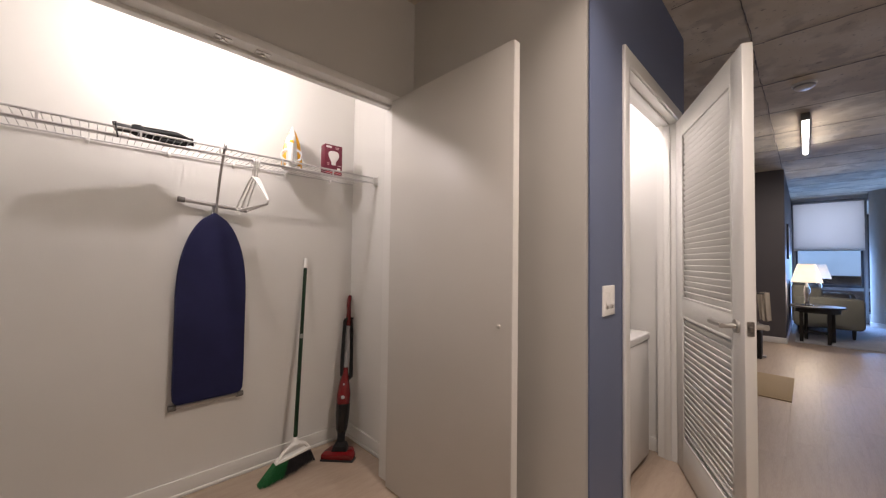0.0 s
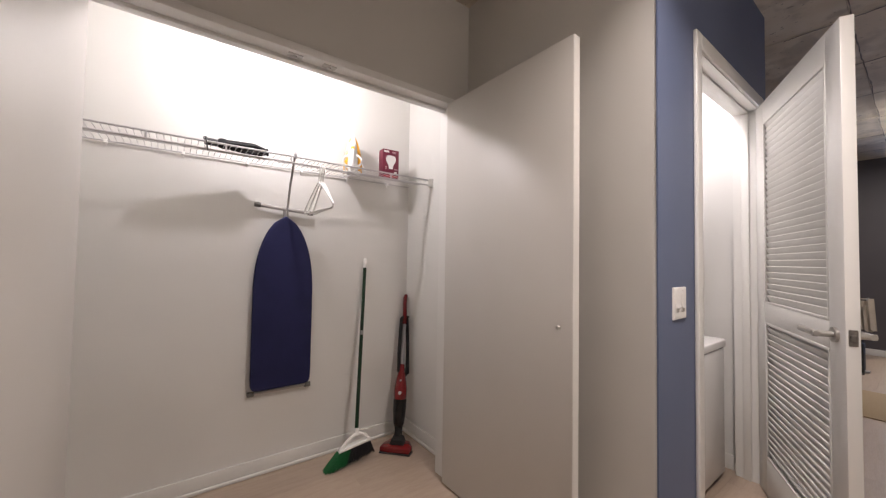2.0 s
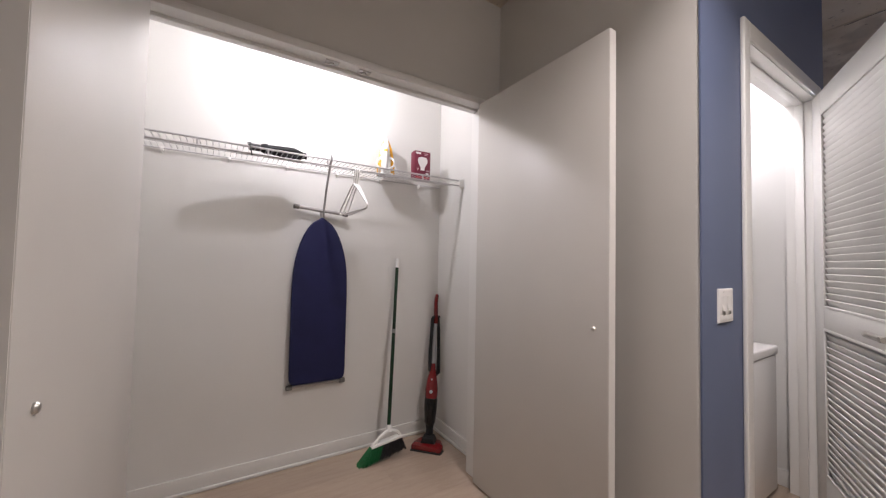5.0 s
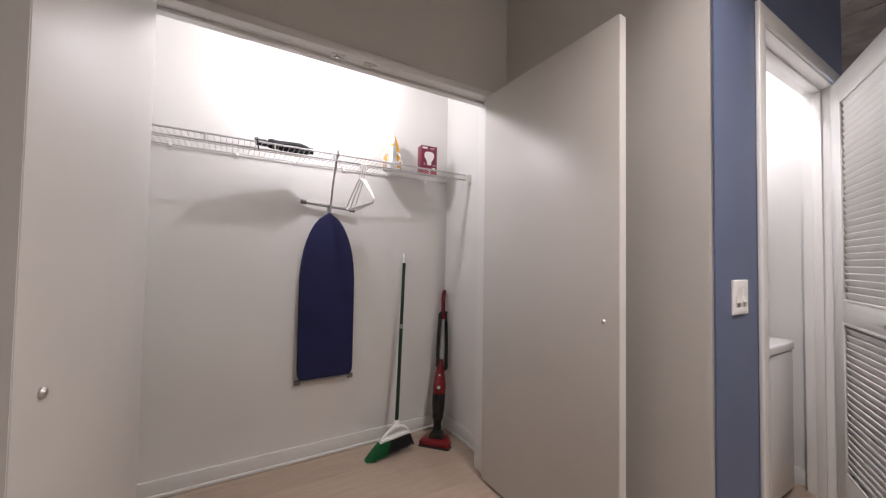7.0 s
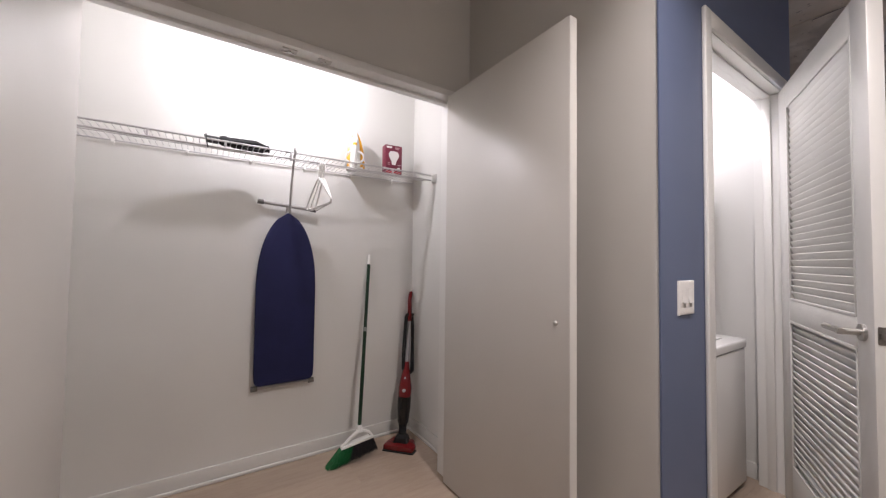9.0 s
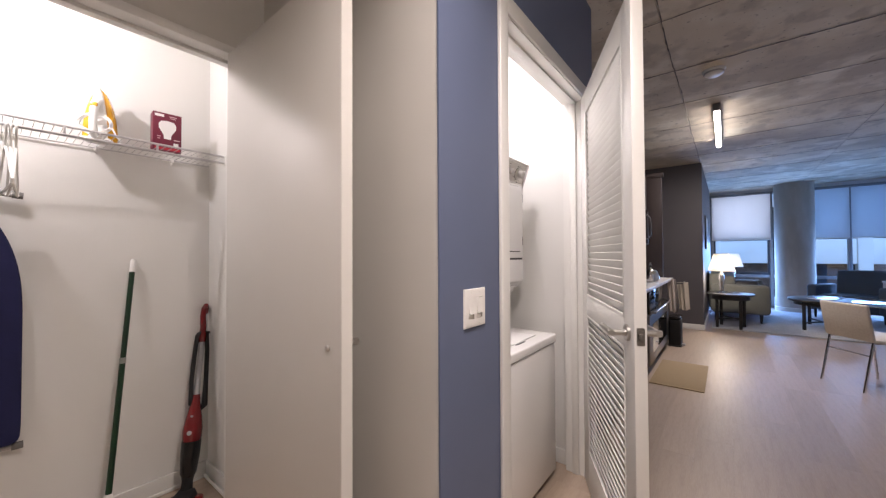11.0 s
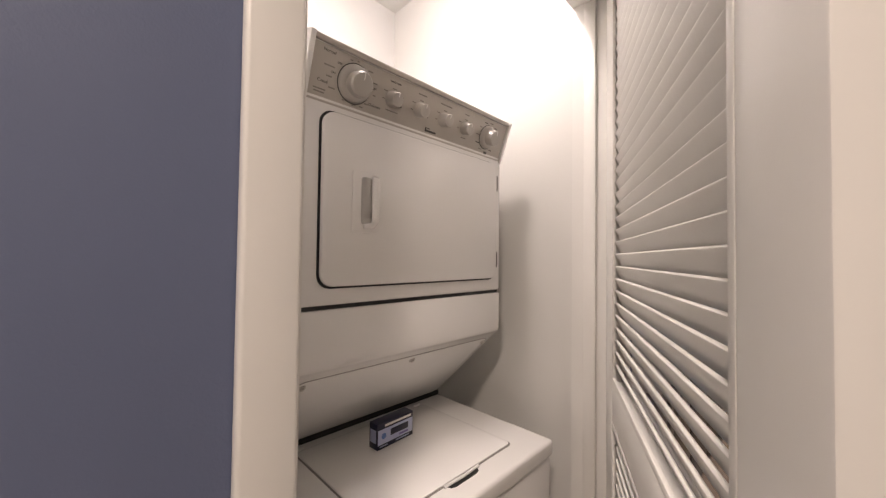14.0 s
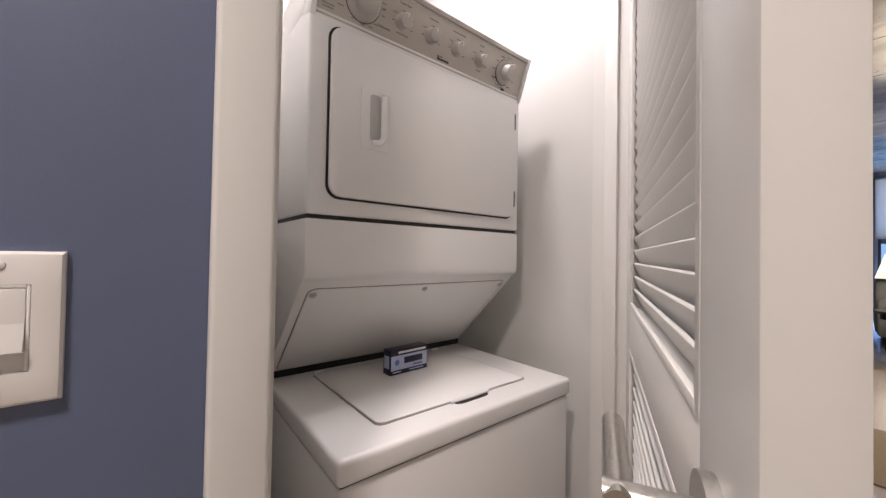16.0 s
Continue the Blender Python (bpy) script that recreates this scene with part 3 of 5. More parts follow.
def bristles(f0, f1, n):
    bm = bmesh.new()
    for _ in range(n):
        f = random.uniform(f0, f1)
        d = random.uniform(-1, 1)
        top = Vector((d * 0.017 + 0.002, -0.073 + 0.196 * f, 0.090 + 0.024 * f))
        low = Vector((d * 0.032 + 0.006 + random.gauss(0, 0.004), -0.152 + 0.298 * f + random.gauss(0, 0.004), 0.002 + 0.050 * max(0, f - 0.12) * abs(random.gauss(1, 0.07))))
        mid = top.lerp(low, 0.55) + Vector((random.gauss(0, 0.002), random.gauss(0, 0.002), 0))
        t = (low - top).normalized()
        s = t.orthogonal().normalized()
        u = t.cross(s)
        rings = []
        for p, r in ((top, 0.0022), (mid, 0.0020), (low, 0.0012)):
            rings.append([bm.verts.new(p + r * (math.cos(q) * s + math.sin(q) * u)) for q in (0, 2.09, 4.19)])
        for r0, r1 in zip(rings, rings[1:]):
            for j in range(3):
                bm.faces.new((r0[j], r0[(j + 1) % 3], r1[(j + 1) % 3], r1[j]))
        bm.faces.new(rings[-1])
    return bm


part("green_bristles", bristles(0.0, 0.42, 420), GREEN, br, "green plastic bristles")
part("grey_bristles", bristles(0.40, 1.0, 560), GREYB, br, "charcoal plastic bristles")

# ---- stick vacuum ----
RED = material("glossy red plastic", (0.15, 0.006, 0.008), 0.22, spots=((5, (0.19, 0.008, 0.010), 0.4),), coat=0.3)
SMOKE = material("smoked dust cup plastic", (0.006, 0.005, 0.005), 0.16, spots=((25, (0.014, 0.012, 0.012), 0.5),))
GREYP = material("silver grey plastic", (0.42, 0.42, 0.43), 0.35, 0.3, vary=0.03)
CORD = material("black rubber cord", (0.004, 0.0035, 0.004), 0.7, vary=0.05)
vac = thing("stick_vacuum", "red and black stick vacuum leaning in the corner", "vacuum cleaner", pose(-1.755, 1.115, 0))
p0, p1 = Vector((-0.03, 0.02, 0.05)), Vector((-0.178, 0.148, 0.955))


def on(f, dx=0.0, dy=0.0):
    return p0.lerp(p1, f) + Vector((dx, dy, 0))


head = prism([(-0.075, 0.0), (-0.085, -0.055), (0.075, -0.07), (0.085, -0.03), (0.06, 0.035), (-0.05, 0.05)], "z", 0.008, 0.045, 0.01)
part("floor_head", moved(head, pose(0.0, 0.0, 0, 0, 0, 48) @ Matrix.Diagonal((1.22, 1.15, 0.9, 1))), RED, vac, "red floor head")
part("head_hub", moved(prism([(-0.05, 0.034), (0.05, 0.034), (0.034, 0.072), (-0.034, 0.072)], "y", -0.035, 0.04, 0.006), pose(0.0, 0.0, 0, 0, 0, 48)), CORD, vac, "black pivot hub")
part("bumper", moved(join(prism([(-0.085, -0.057), (0.077, -0.073), (0.087, -0.03), (-0.077, 0.0)], "z", 0.001, 0.009)), pose(0, 0, 0, 0, 0, 48) @ Matrix.Diagonal((1.22, 1.15, 1, 1))), BLACK, vac, "black rubber bumper")
part("neck", tube([on(0.0), on(0.06), on(0.09)], [0.026, 0.024, 0.030], 16), CORD, vac, "black swivel neck")
part("dust_cup", tube([on(0.07), on(0.10), on(0.19), on(0.26)], [0.024, 0.036, 0.043, 0.044], 20), SMOKE, vac, "smoked black dust cup")
part("motor_body", tube([on(0.255), on(0.27), on(0.32), on(0.38), on(0.44), on(0.50)], [0.038, 0.043, 0.044, 0.036, 0.024, 0.017], 20), RED, vac, "red motor housing")
part("button", moved(lathe([(0.011, 0), (0.011, 0.004), (0.008, 0.006)], 16), Matrix.Translation(on(0.315, 0.033, -0.024)) @ pose(0, 0, 0, 0, 75, -36)), GREYP, vac, "pale round release button")
part("button", moved(lathe([(0.007, 0), (0.007, 0.004), (0.005, 0.006)], 16), Matrix.Translation(on(0.395, 0.024, -0.017)) @ pose(0, 0, 0, 0, 75, -36)), GREYP, vac, "pale round power button")
part("wand", tube([on(0.49), on(0.80)], [0.015, 0.014], 14), GREYP, vac, "silver grey wand")
part("handle", join(tube([on(0.79), on(0.83), on(0.88), on(0.94, 0.01, -0.01), on(0.985, 0.008, -0.008), on(1.0, -0.005, 0.004), on(0.985, -0.02, 0.014), on(0.95, -0.024, 0.014)], [0.017, 0.016, 0.015, 0.0145, 0.014, 0.014, 0.012, 0.009], 14)), RED, vac, "red hooked handle")
cord = []
for lap, off in enumerate((0.0, 0.006, -0.006)):
    cord += [on(0.83, 0.0 + off, -0.024), on(0.72, 0.006 + off, -0.030), on(0.58, 0.004 + off, -0.030), on(0.45, -0.006 + off, -0.020), on(0.40, 0.0, 0.018), on(0.43, 0.008, 0.040 + off), on(0.58, 0.006 + off, 0.036), on(0.74, off, 0.030), on(0.84, off, 0.018), on(0.86, off, 0)]
part("power_cord", tube(cord, 0.0088, 8), CORD, vac, "black wound power cord")
for f in (0.43, 0.84):
    part("cord_hook", tube([on(f, 0.0, -0.028), on(f, 0.0, 0.034)], 0.007, 8), BLACK, vac, "black cord hook")

# ---- things on the shelf ----
YELLOW = material("yellow-orange translucent plastic", (0.75, 0.36, 0.015), 0.25, spots=((9, (0.8, 0.45, 0.05), 0.5),), coat=0.3)
DECK = 1.7495
ir = thing("clothes_iron", "white and yellow clothes iron standing on its heel", "iron", pose(-1.865, 0.815, DECK, 0, 0, -24))


def drop_outline(w, h, n=14, base=0.0):
    pts = []
    for k in range(n + 1):
        f = k / n
        pts.append((w * (1 - f ** 2.2) ** 0.75, base + h * f))
    return pts + [(-u, v) for u, v in pts[::-1] if u > 1e-4]


part("soleplate", prism(drop_outline(0.058, 0.245, base=0.008), "x", -0.034, -0.026), CHROME, ir, "shiny steel soleplate")
part("water_tank", prism(drop_outline(0.057, 0.24, base=0.010), "x", -0.026, 0.006, 0.004), YELLOW, ir, "yellow translucent tank", smooth=50)
part("shell", prism(drop_outline(0.032, 0.245, base=0.010), "x", 0.006, 0.022, 0.005), WHITE_PLASTIC, ir, "white upper shell", smooth=50)
part("handle", tube([(0.012, 0, 0.025), (0.045, 0, 0.018), (0.068, 0, 0.035), (0.072, 0, 0.08), (0.066, 0, 0.125), (0.045, 0, 0.165), (0.018, 0, 0.185)], [0.018, 0.017, 0.015, 0.0135, 0.014, 0.015, 0.016], 14), WHITE_PLASTIC, ir, "white arched handle")
part("heel", box(-0.034, 0.05, -0.05, 0.05, 0, 0.012, 0.004), WHITE_PLASTIC, ir)
part("steam_button", box(0.055, 0.072, -0.012, 0.012, 0.140, 0.160, 0.004), YELLOW, ir, "orange steam button")
loop = [(0.05 + 0.012 * math.cos(t * 0.6), (0.052 + 0.006 * math.sin(t * 2.1)) * math.cos(t), 0.062 + 0.006 * t / 6 + 0.044 * math.sin(t)) for t in np.linspace(0, 18.5, 74)]
part("power_cord", tube(loop + [(0.06, 0.075, 0.02), (0.055, 0.085, 0.006)], 0.0032, 7), WHITE_PLASTIC, ir, "white coiled cord")

MAGENTA = material("dark magenta printed card", (0.16, 0.012, 0.035), 0.4, spots=((14, (0.10, 0.008, 0.03), 0.5),))
PRINT_WHITE = material("white print", (0.78, 0.76, 0.74), 0.5)
PRINT_PALE = material("pale pink print", (0.62, 0.40, 0.42), 0.5)
bb = thing("light_bulb_box", "dark magenta cardboard light bulb box", "box", pose(-1.83, 1.052, DECK, 0, 0, -4))
part("carton", box(-0.032, 0.032, -0.057, 0.057, 0, 0.188, 0.002), MAGENTA, bb)
bulb = [(-0.014, 0.06), (0.014, 0.06), (0.015, 0.078), (0.022, 0.092), (0.034, 0.112), (0.035, 0.132), (0.026, 0.146), (0.0, 0.15), (-0.026, 0.146), (-0.035, 0.132), (-0.034, 0.112), (-0.022, 0.092), (-0.015, 0.078)]
part("bulb_print", prism(bulb, "x", 0.0322, 0.0330), PRINT_WHITE, bb, "white printed bulb shape")
for y, z, w, h, mt in ((-0.032, 0.173, 0.036, 0.012, PRINT_WHITE), (0.022, 0.173, 0.03, 0.004, PRINT_PALE), (0.022, 0.165, 0.022, 0.003, PRINT_PALE), (0.038, 0.06, 0.024, 0.005, PRINT_PALE), (0.034, 0.035, 0.02, 0.02, PRINT_WHITE), (-0.034, 0.07, 0.014, 0.004, PRINT_PALE), (-0.034, 0.06, 0.010, 0.004, PRINT_PALE), (0.0, 0.012, 0.10, 0.012, material("red print", (0.42, 0.02, 0.04), 0.4))):
    part("print_bar", box(0.0322, 0.0328, y - w / 2, y + w / 2, z - h / 2, z + h / 2), mt, bb)

CLOTH = material("black folded nylon", (0.008, 0.008, 0.009), 0.85, spots=((30, (0.018, 0.018, 0.019), 0.6),), bump=0.004, bump_scale=60)
um = thing("folding_umbrella", "black folded travel umbrella lying on the shelf", "umbrella", pose(-1.79, 0.175, DECK + 0.026, 0, 0, 3))
random.seed(12)
pts, rad = [], []
for k in range(18):
    f = k / 17
    pts.append((0.003 * math.sin(9 * f), -0.09 + 0.225 * f, 0.003 * math.cos(11 * f)))
    rad.append(0.020 + 0.006 * math.sin(7 * f) + 0.0065 * random.uniform(-1, 1) - (0.008 if f > 0.93 else 0) + (0.007 if 0.6 < f < 0.85 else 0))
part("canopy", tube(pts, rad, 14), CLOTH, um)
for k in range(5):
    q = k * 1.2
    part("fold", tube([(0.018 * math.cos(q), -0.085, 0.018 * math.sin(q)), (0.024 * math.cos(q + 0.3), 0.0, 0.022 * math.sin(q + 0.3)), (0.030 * math.cos(q + 0.5), 0.075, 0.026 * math.sin(q + 0.5)), (0.014 * math.cos(q + 0.6), 0.13, 0.014 * math.sin(q + 0.6))], [0.004, 0.007, 0.009, 0.004], 8), CLOTH, um)
part("grip", tube([(0, -0.145, 0), (0, -0.14, 0), (0, -0.095, 0), (0, -0.088, 0)], [0.014, 0.018, 0.018, 0.012], 16), BLACK, um)
part("wrist_strap", tube([(0.004, -0.145, 0.0), (0.06, -0.155, 0.0), (0.118, -0.15, -0.012), (0.126, -0.148, -0.045), (0.124, -0.142, -0.075)], 0.0028, 6), BLACK, um, "black cord wrist strap")

# ---- hangers ----
hang = thing("clothes_hanger", "white plastic clothes hanger on the shelf lip", "hanger", pose(-1.664, 0.545, 1.7095, 0, 0, 4), group="hangers on the shelf")
hook = [(0.016 * math.cos(q), 0, 0.004 + 0.016 * math.sin(q)) for q in np.linspace(-0.5, 3.5, 12)]
hook = [(x - 0.0, y, z - 0.014) for x, y, z in hook]
part("hook", tube([(-0.004, 0, -0.085), (-0.002, 0, -0.06), (0.010, 0, -0.035)] + hook, 0.004, 8), WHITE_PLASTIC, hang)
part("frame", tube([(-0.004, 0, -0.08), (-0.05, 0, -0.105), (-0.19, 0, -0.205), (-0.205, 0, -0.22), (-0.20, 0, -0.232), (-0.185, 0, -0.236), (0.17, 0, -0.236), (0.185, 0, -0.232), (0.19, 0, -0.22), (0.175, 0, -0.205), (0.042, 0, -0.105)], 0.0042, 8, closed=True), WHITE_PLASTIC, hang)
copy_thing(hang, pose(-1.664, 0.557, 1.7095, 0, 0, 1))
copy_thing(hang, pose(-1.664, 0.570, 1.7095, 0, 0, -3))

# ---- stacked washer and dryer ----
GASKET = material("black rubber gasket", (0.012, 0.012, 0.012), 0.6)
INK = material("dark grey console ink", (0.06, 0.055, 0.05), 0.5)
PALE_INK = material("pale grey console ink", (0.24, 0.22, 0.20), 0.5)


def lettering(body, size, m, mat, parent, label=""):
    """Raised lettering in Blender's own font; m: the pose of the writing's middle."""
    cu = bpy.data.curves.new("lettering", "FONT")
    cu.body, cu.size, cu.align_x, cu.align_y, cu.extrude = body, size, "CENTER", "CENTER", 0.0003
    tmp = bpy.data.objects.new("lettering", cu)
    me = bpy.data.meshes.new_from_object(tmp)
    bpy.data.objects.remove(tmp)
    me.materials.clear()
    me.materials.append(mat)
    ob = new("lettering", me)
    ob.parent = parent
    ob.matrix_basis = m
    return tagged(ob, label)


WX, WY = -0.41, 1.815
wd = thing("washer_dryer", "white stacked washer and dryer with a silver-beige console", "washer dryer", pose(WX, WY, 0))
W = 0.687
washer = part("washer_body", box(-0.70, -0.004, 0, W, 0.03, 0.738, 0.008), WHITE_ENAMEL, wd, smooth=40)
part("washer_top", box(-0.70, 0.004, -0.002, W + 0.002, 0.7405, 0.788, 0.010, 3), WHITE_ENAMEL, wd, smooth=40)
part("seam", box(-0.69, -0.006, 0.006, W - 0.006, 0.737, 0.746), GASKET, wd)
part("plinth", box(-0.68, -0.03, 0.02, W - 0.02, 0.0, 0.032), GASKET, wd, "black recessed plinth")
lid_rim = prism(rounded(-0.445, -0.066, 0.108, 0.580, 0.018), "z", 0.7874, 0.7886)
part("lid_gap", lid_rim, material("shaded grey lid gap", (0.22, 0.21, 0.2), 0.5), wd)
lid = part("washer_lid", prism(rounded(-0.443, -0.070, 0.112, 0.576, 0.016), "z", 0.7876, 0.7925, 0.0022), WHITE_ENAMEL, wd, "white flush lid", smooth=40)
part("lid_grip", prism([(-0.060, 0.305), (-0.053, 0.309), (-0.048, 0.322), (-0.048, 0.395), (-0.052, 0.408), (-0.061, 0.412)], "z", 0.7876, 0.7895), GASKET, wd, "dark finger recess in front of the lid")
part("lid_grip_lip", tube([(-0.064, 0.296, 0.7905), (-0.060, 0.36, 0.792), (-0.064, 0.420, 0.7905)], 0.004, 8), WHITE_ENAMEL, wd)
for y in (0.13, 0.55):
    part("lid_hinge", cyl((-0.449, y - 0.012, 0.791), (-0.449, y + 0.012, 0.791), 0.0045, n=10), WHITE_PLASTIC, wd)
for y in (0.04, W - 0.04):
    part("foot", cyl((-0.05, y, 0), (-0.05, y, 0.03), 0.018, n=14), GASKET, wd)

# dryer cabinet with its slanting underside
DX = -0.194
part("dryer_shelf_gap", box(-0.70, -0.478, 0.0, W, 0.788, 0.806), GASKET, wd, "black gap under the dryer")
part("dryer_base", prism([(-0.70, 0.806), (-0.478, 0.806), (DX - 0.016, 1.068), (DX - 0.002, 1.078), (DX, 1.090), (DX, 1.205), (-0.70, 1.205)], "y", 0.0, W, 0.004), WHITE_ENAMEL, wd, smooth=30)
part("base_seam", box(-0.69, DX - 0.006, 0.005, W - 0.005, 1.203, 1.217), GASKET, wd)
part("dryer_body", box(-0.70, DX, 0.0, W, 1.214, 1.664, 0.007, 3), WHITE_ENAMEL, wd, smooth=40)
slope = Vector((DX - 0.016 + 0.478, 0, 1.068 - 0.806)).normalized()
normal = Vector((slope.z, 0, -slope.x))
low = Vector((-0.478, 0, 0.806))
L = math.hypot(DX - 0.016 + 0.478, 1.068 - 0.806)
tilt = Matrix(((slope.x, 0, normal.x, low.x), (0, 1, 0, 0), (slope.z, 0, normal.z, low.z), (0, 0, 0, 1)))
part("access_panel_rim", moved(prism(rounded(0.004, L - 0.022, 0.020, W - 0.020, 0.02), "z", -0.001, 0.0008), tilt), material("grey panel seam", (0.3, 0.29, 0.27), 0.6), wd)
part("access_panel", moved(prism(rounded(0.006, L - 0.025, 0.023, W - 0.023, 0.018), "z", -0.001, 0.0025, 0.001), tilt), WHITE_ENAMEL, wd, "white slanting access panel")
for y in (0.034, W / 2, W - 0.034):
    part("bolt", moved(join(cyl((L - 0.042, y, 0.002), (L - 0.042, y, 0.005), 0.009, n=14), cyl((L - 0.042, y, 0.004), (L - 0.042, y, 0.0085), 0.0055, n=6)), tilt), NICKEL, wd, "nickel bolt with a washer")

# dryer door
BRACKET_STEEL = material("dull dark steel", (0.16, 0.155, 0.15), 0.4, 0.8, spots=((90, (0.10, 0.095, 0.09), 0.6),))
part("door_gasket", prism(rounded(0.040, W - 0.033, 1.250, 1.632, 0.030), "x", DX - 0.002, DX + 0.0035), GASKET, wd, "black door gasket line")
dd = part("dryer_door", prism(rounded(0.0445, W - 0.0365, 1.2545, 1.6285, 0.028), "x", DX - 0.002, DX + 0.014, 0.004), WHITE_ENAMEL, wd, "white hinged dryer door", smooth=40)
part("handle_plate", prism(rounded(0.113, 0.185, 1.372, 1.512, 0.006), "x", DX + 0.013, DX + 0.0165, 0.001), WHITE_ENAMEL, dd, "white recessed pull plate")
part("handle_pocket", prism(rounded(0.135, 0.163, 1.392, 1.500, 0.008), "x", DX + 0.0160, DX + 0.0168), material("shaded pocket enamel", (0.5, 0.49, 0.47), 0.4), dd)
part("handle_grip", tube([(DX + 0.017, 0.170, 1.500), (DX + 0.026, 0.168, 1.495), (DX + 0.027, 0.168, 1.44), (DX + 0.026, 0.168, 1.400), (DX + 0.022, 0.160, 1.389), (DX + 0.017, 0.142, 1.388)], [0.006, 0.009, 0.009, 0.009, 0.008, 0.006], 12), WHITE_ENAMEL, dd, "white pull grip")
for z in (1.565, 1.315):
    part("door_hinge", join(box(DX, DX + 0.012, W - 0.038, W - 0.030, z - 0.026, z + 0.026, 0.002), cyl((DX + 0.010, W - 0.034, z - 0.022), (DX + 0.010, W - 0.034, z + 0.022), 0.004, n=10)), BRACKET_STEEL, dd, "small dark steel hinge")

# console: it leans forward to the top
cb, ct = Vector((DX - 0.006, 0, 1.646)), Vector((DX + 0.036, 0, 1.764))
up = (ct - cb).normalized()
out = Vector((up.z, 0, -up.x))
CH = (ct - cb).length
face = Matrix(((0, up.x, out.x, cb.x), (1, 0, 0, 0), (0, up.z, out.z, cb.z), (0, 0, 0, 1)))   # u along y, v up the face, w out of it
console = part("console_shell", prism([(-0.62, 1.655), (cb.x, cb.z), (ct.x, ct.z), (ct.x - 0.012, ct.z + 0.005), (-0.26, 1.772), (-0.52, 1.73), (-0.62, 1.70)], "y", 0.002, W - 0.002, 0.004), WHITE_ENAMEL, wd, "white console housing", smooth=40)
part("console_face", moved(box(0.012, W - 0.012, 0.006, CH - 0.012, 0.0, 0.0025, 0.001), face), PANEL_GREY, console, "silver-beige control panel")
part("console_rail", moved(box(0.004, W - 0.004, CH - 0.010, CH + 0.002, -0.002, 0.008, 0.003), face), PANEL_GREY, console)
part("console_rail", moved(box(0.004, W - 0.004, -0.004, 0.006, -0.002, 0.006, 0.002), face), PANEL_GREY, console)
for u in (0.005, W - 0.005):
    part("end_cap", moved(box(u - 0.006, u + 0.006, -0.006, CH + 0.004, -0.045, 0.010, 0.003), face), WHITE_ENAMEL, console, "white console end cap")
KNOB = material("silver grey knob plastic", (0.44, 0.42, 0.39), 0.3, 0.12, vary=0.02)
for u, v, r, name in ((0.113, 0.060, 0.0268, "timer_knob"), (0.216, 0.060, 0.0172, "knob"), (0.304, 0.060, 0.0172, "knob"), (0.393, 0.060, 0.0172, "knob"), (0.482, 0.060, 0.0165, "knob"), (0.590, 0.060, 0.0232, "timer_knob")):
    at = face @ Matrix.Translation((u, v, 0.002))
    big = name == "timer_knob"
    if big:
        part("dial_ring", moved(lathe([(r * 1.58, 0), (r * 1.58, 0.0012), (r * 1.53, 0.0016), (0.001, 0.0016)], 40), at), GASKET if u > 0.5 else INK, console, "dark dial ring")
        part("dial_skirt", moved(lathe([(r * 1.52, 0.001), (r * 1.47, 0.007), (r * 1.3, 0.011), (r * 1.05, 0.0125), (0.001, 0.0125)], 40), at), KNOB, console, "silver grey dial skirt")
    kn = part(name, moved(lathe([(r * 1.12, 0.0005), (r * 1.1, 0.008), (r * 1.0, 0.012), (r, 0.034 if big else 0.024), (r * 0.9, 0.0375 if big else 0.027), (r * 0.55, 0.039 if big else 0.0285), (0.001, 0.0385 if big else 0.028)], 28), at), KNOB, console, "silver grey control knob")
    part("pointer", moved(box(-0.0011, 0.0011, r * 0.35, r * 0.95, 0.0365 if big else 0.0262, 0.0396 if big else 0.0290, 0.0004), at), WHITE_PLASTIC, kn)


def word(body, size, u, v, mat=INK):
    lettering(body, size, face @ Matrix.Translation((u, v, 0.0030)), mat, console, "dark console lettering")


def bar(u, v, w, h, mat=PALE_INK):
    part("print_bar", moved(box(u - w / 2, u + w / 2, v - h / 2, v + h / 2, 0.0024, 0.0029), face), mat, console)


word("Normal", 0.0088, 0.046, 0.103)
word("Casual", 0.0088, 0.040, 0.043)
word("Delicates", 0.0088, 0.172, 0.030)
word("OFF", 0.0062, 0.071, 0.088)
word("OFF", 0.0062, 0.060, 0.066)
word("OFF", 0.0062, 0.118, 0.017)
word("OFF", 0.0062, 0.164, 0.066)
word("WASH TEMP", 0.0058, 0.218, 0.098)
for u, w in ((0.310, 0.036), (0.398, 0.056), (0.486, 0.022)):
    bar(u - 0.005, 0.098, w * 0.8, 0.0032, PALE_INK)
random.seed(21)
for u, v, w in ((0.050, 0.076, 0.03), (0.052, 0.056, 0.016), (0.062, 0.035, 0.018), (0.036, 0.026, 0.034), (0.036, 0.020, 0.03), (0.096, 0.104, 0.008), (0.112, 0.107, 0.006), (0.146, 0.098, 0.016), (0.163, 0.078, 0.014), (0.166, 0.052, 0.01), (0.150, 0.028, 0.014), (0.092, 0.020, 0.006), (0.138, 0.018, 0.012)):
    bar(u, v, w * 0.8, 0.0028)
for u in (0.222, 0.310, 0.398, 0.486):
    for du, v, w in ((-0.024, 0.074, 0.014), (0.0, 0.084, 0.016), (0.026, 0.072, 0.014), (0.028, 0.050, 0.010), (-0.026, 0.056, 0.010)):
        bar(u + du - 0.004, v, w * 0.75, 0.0024)
bar(0.222, 0.033, 0.036, 0.003)
bar(0.486, 0.033, 0.02, 0.003)
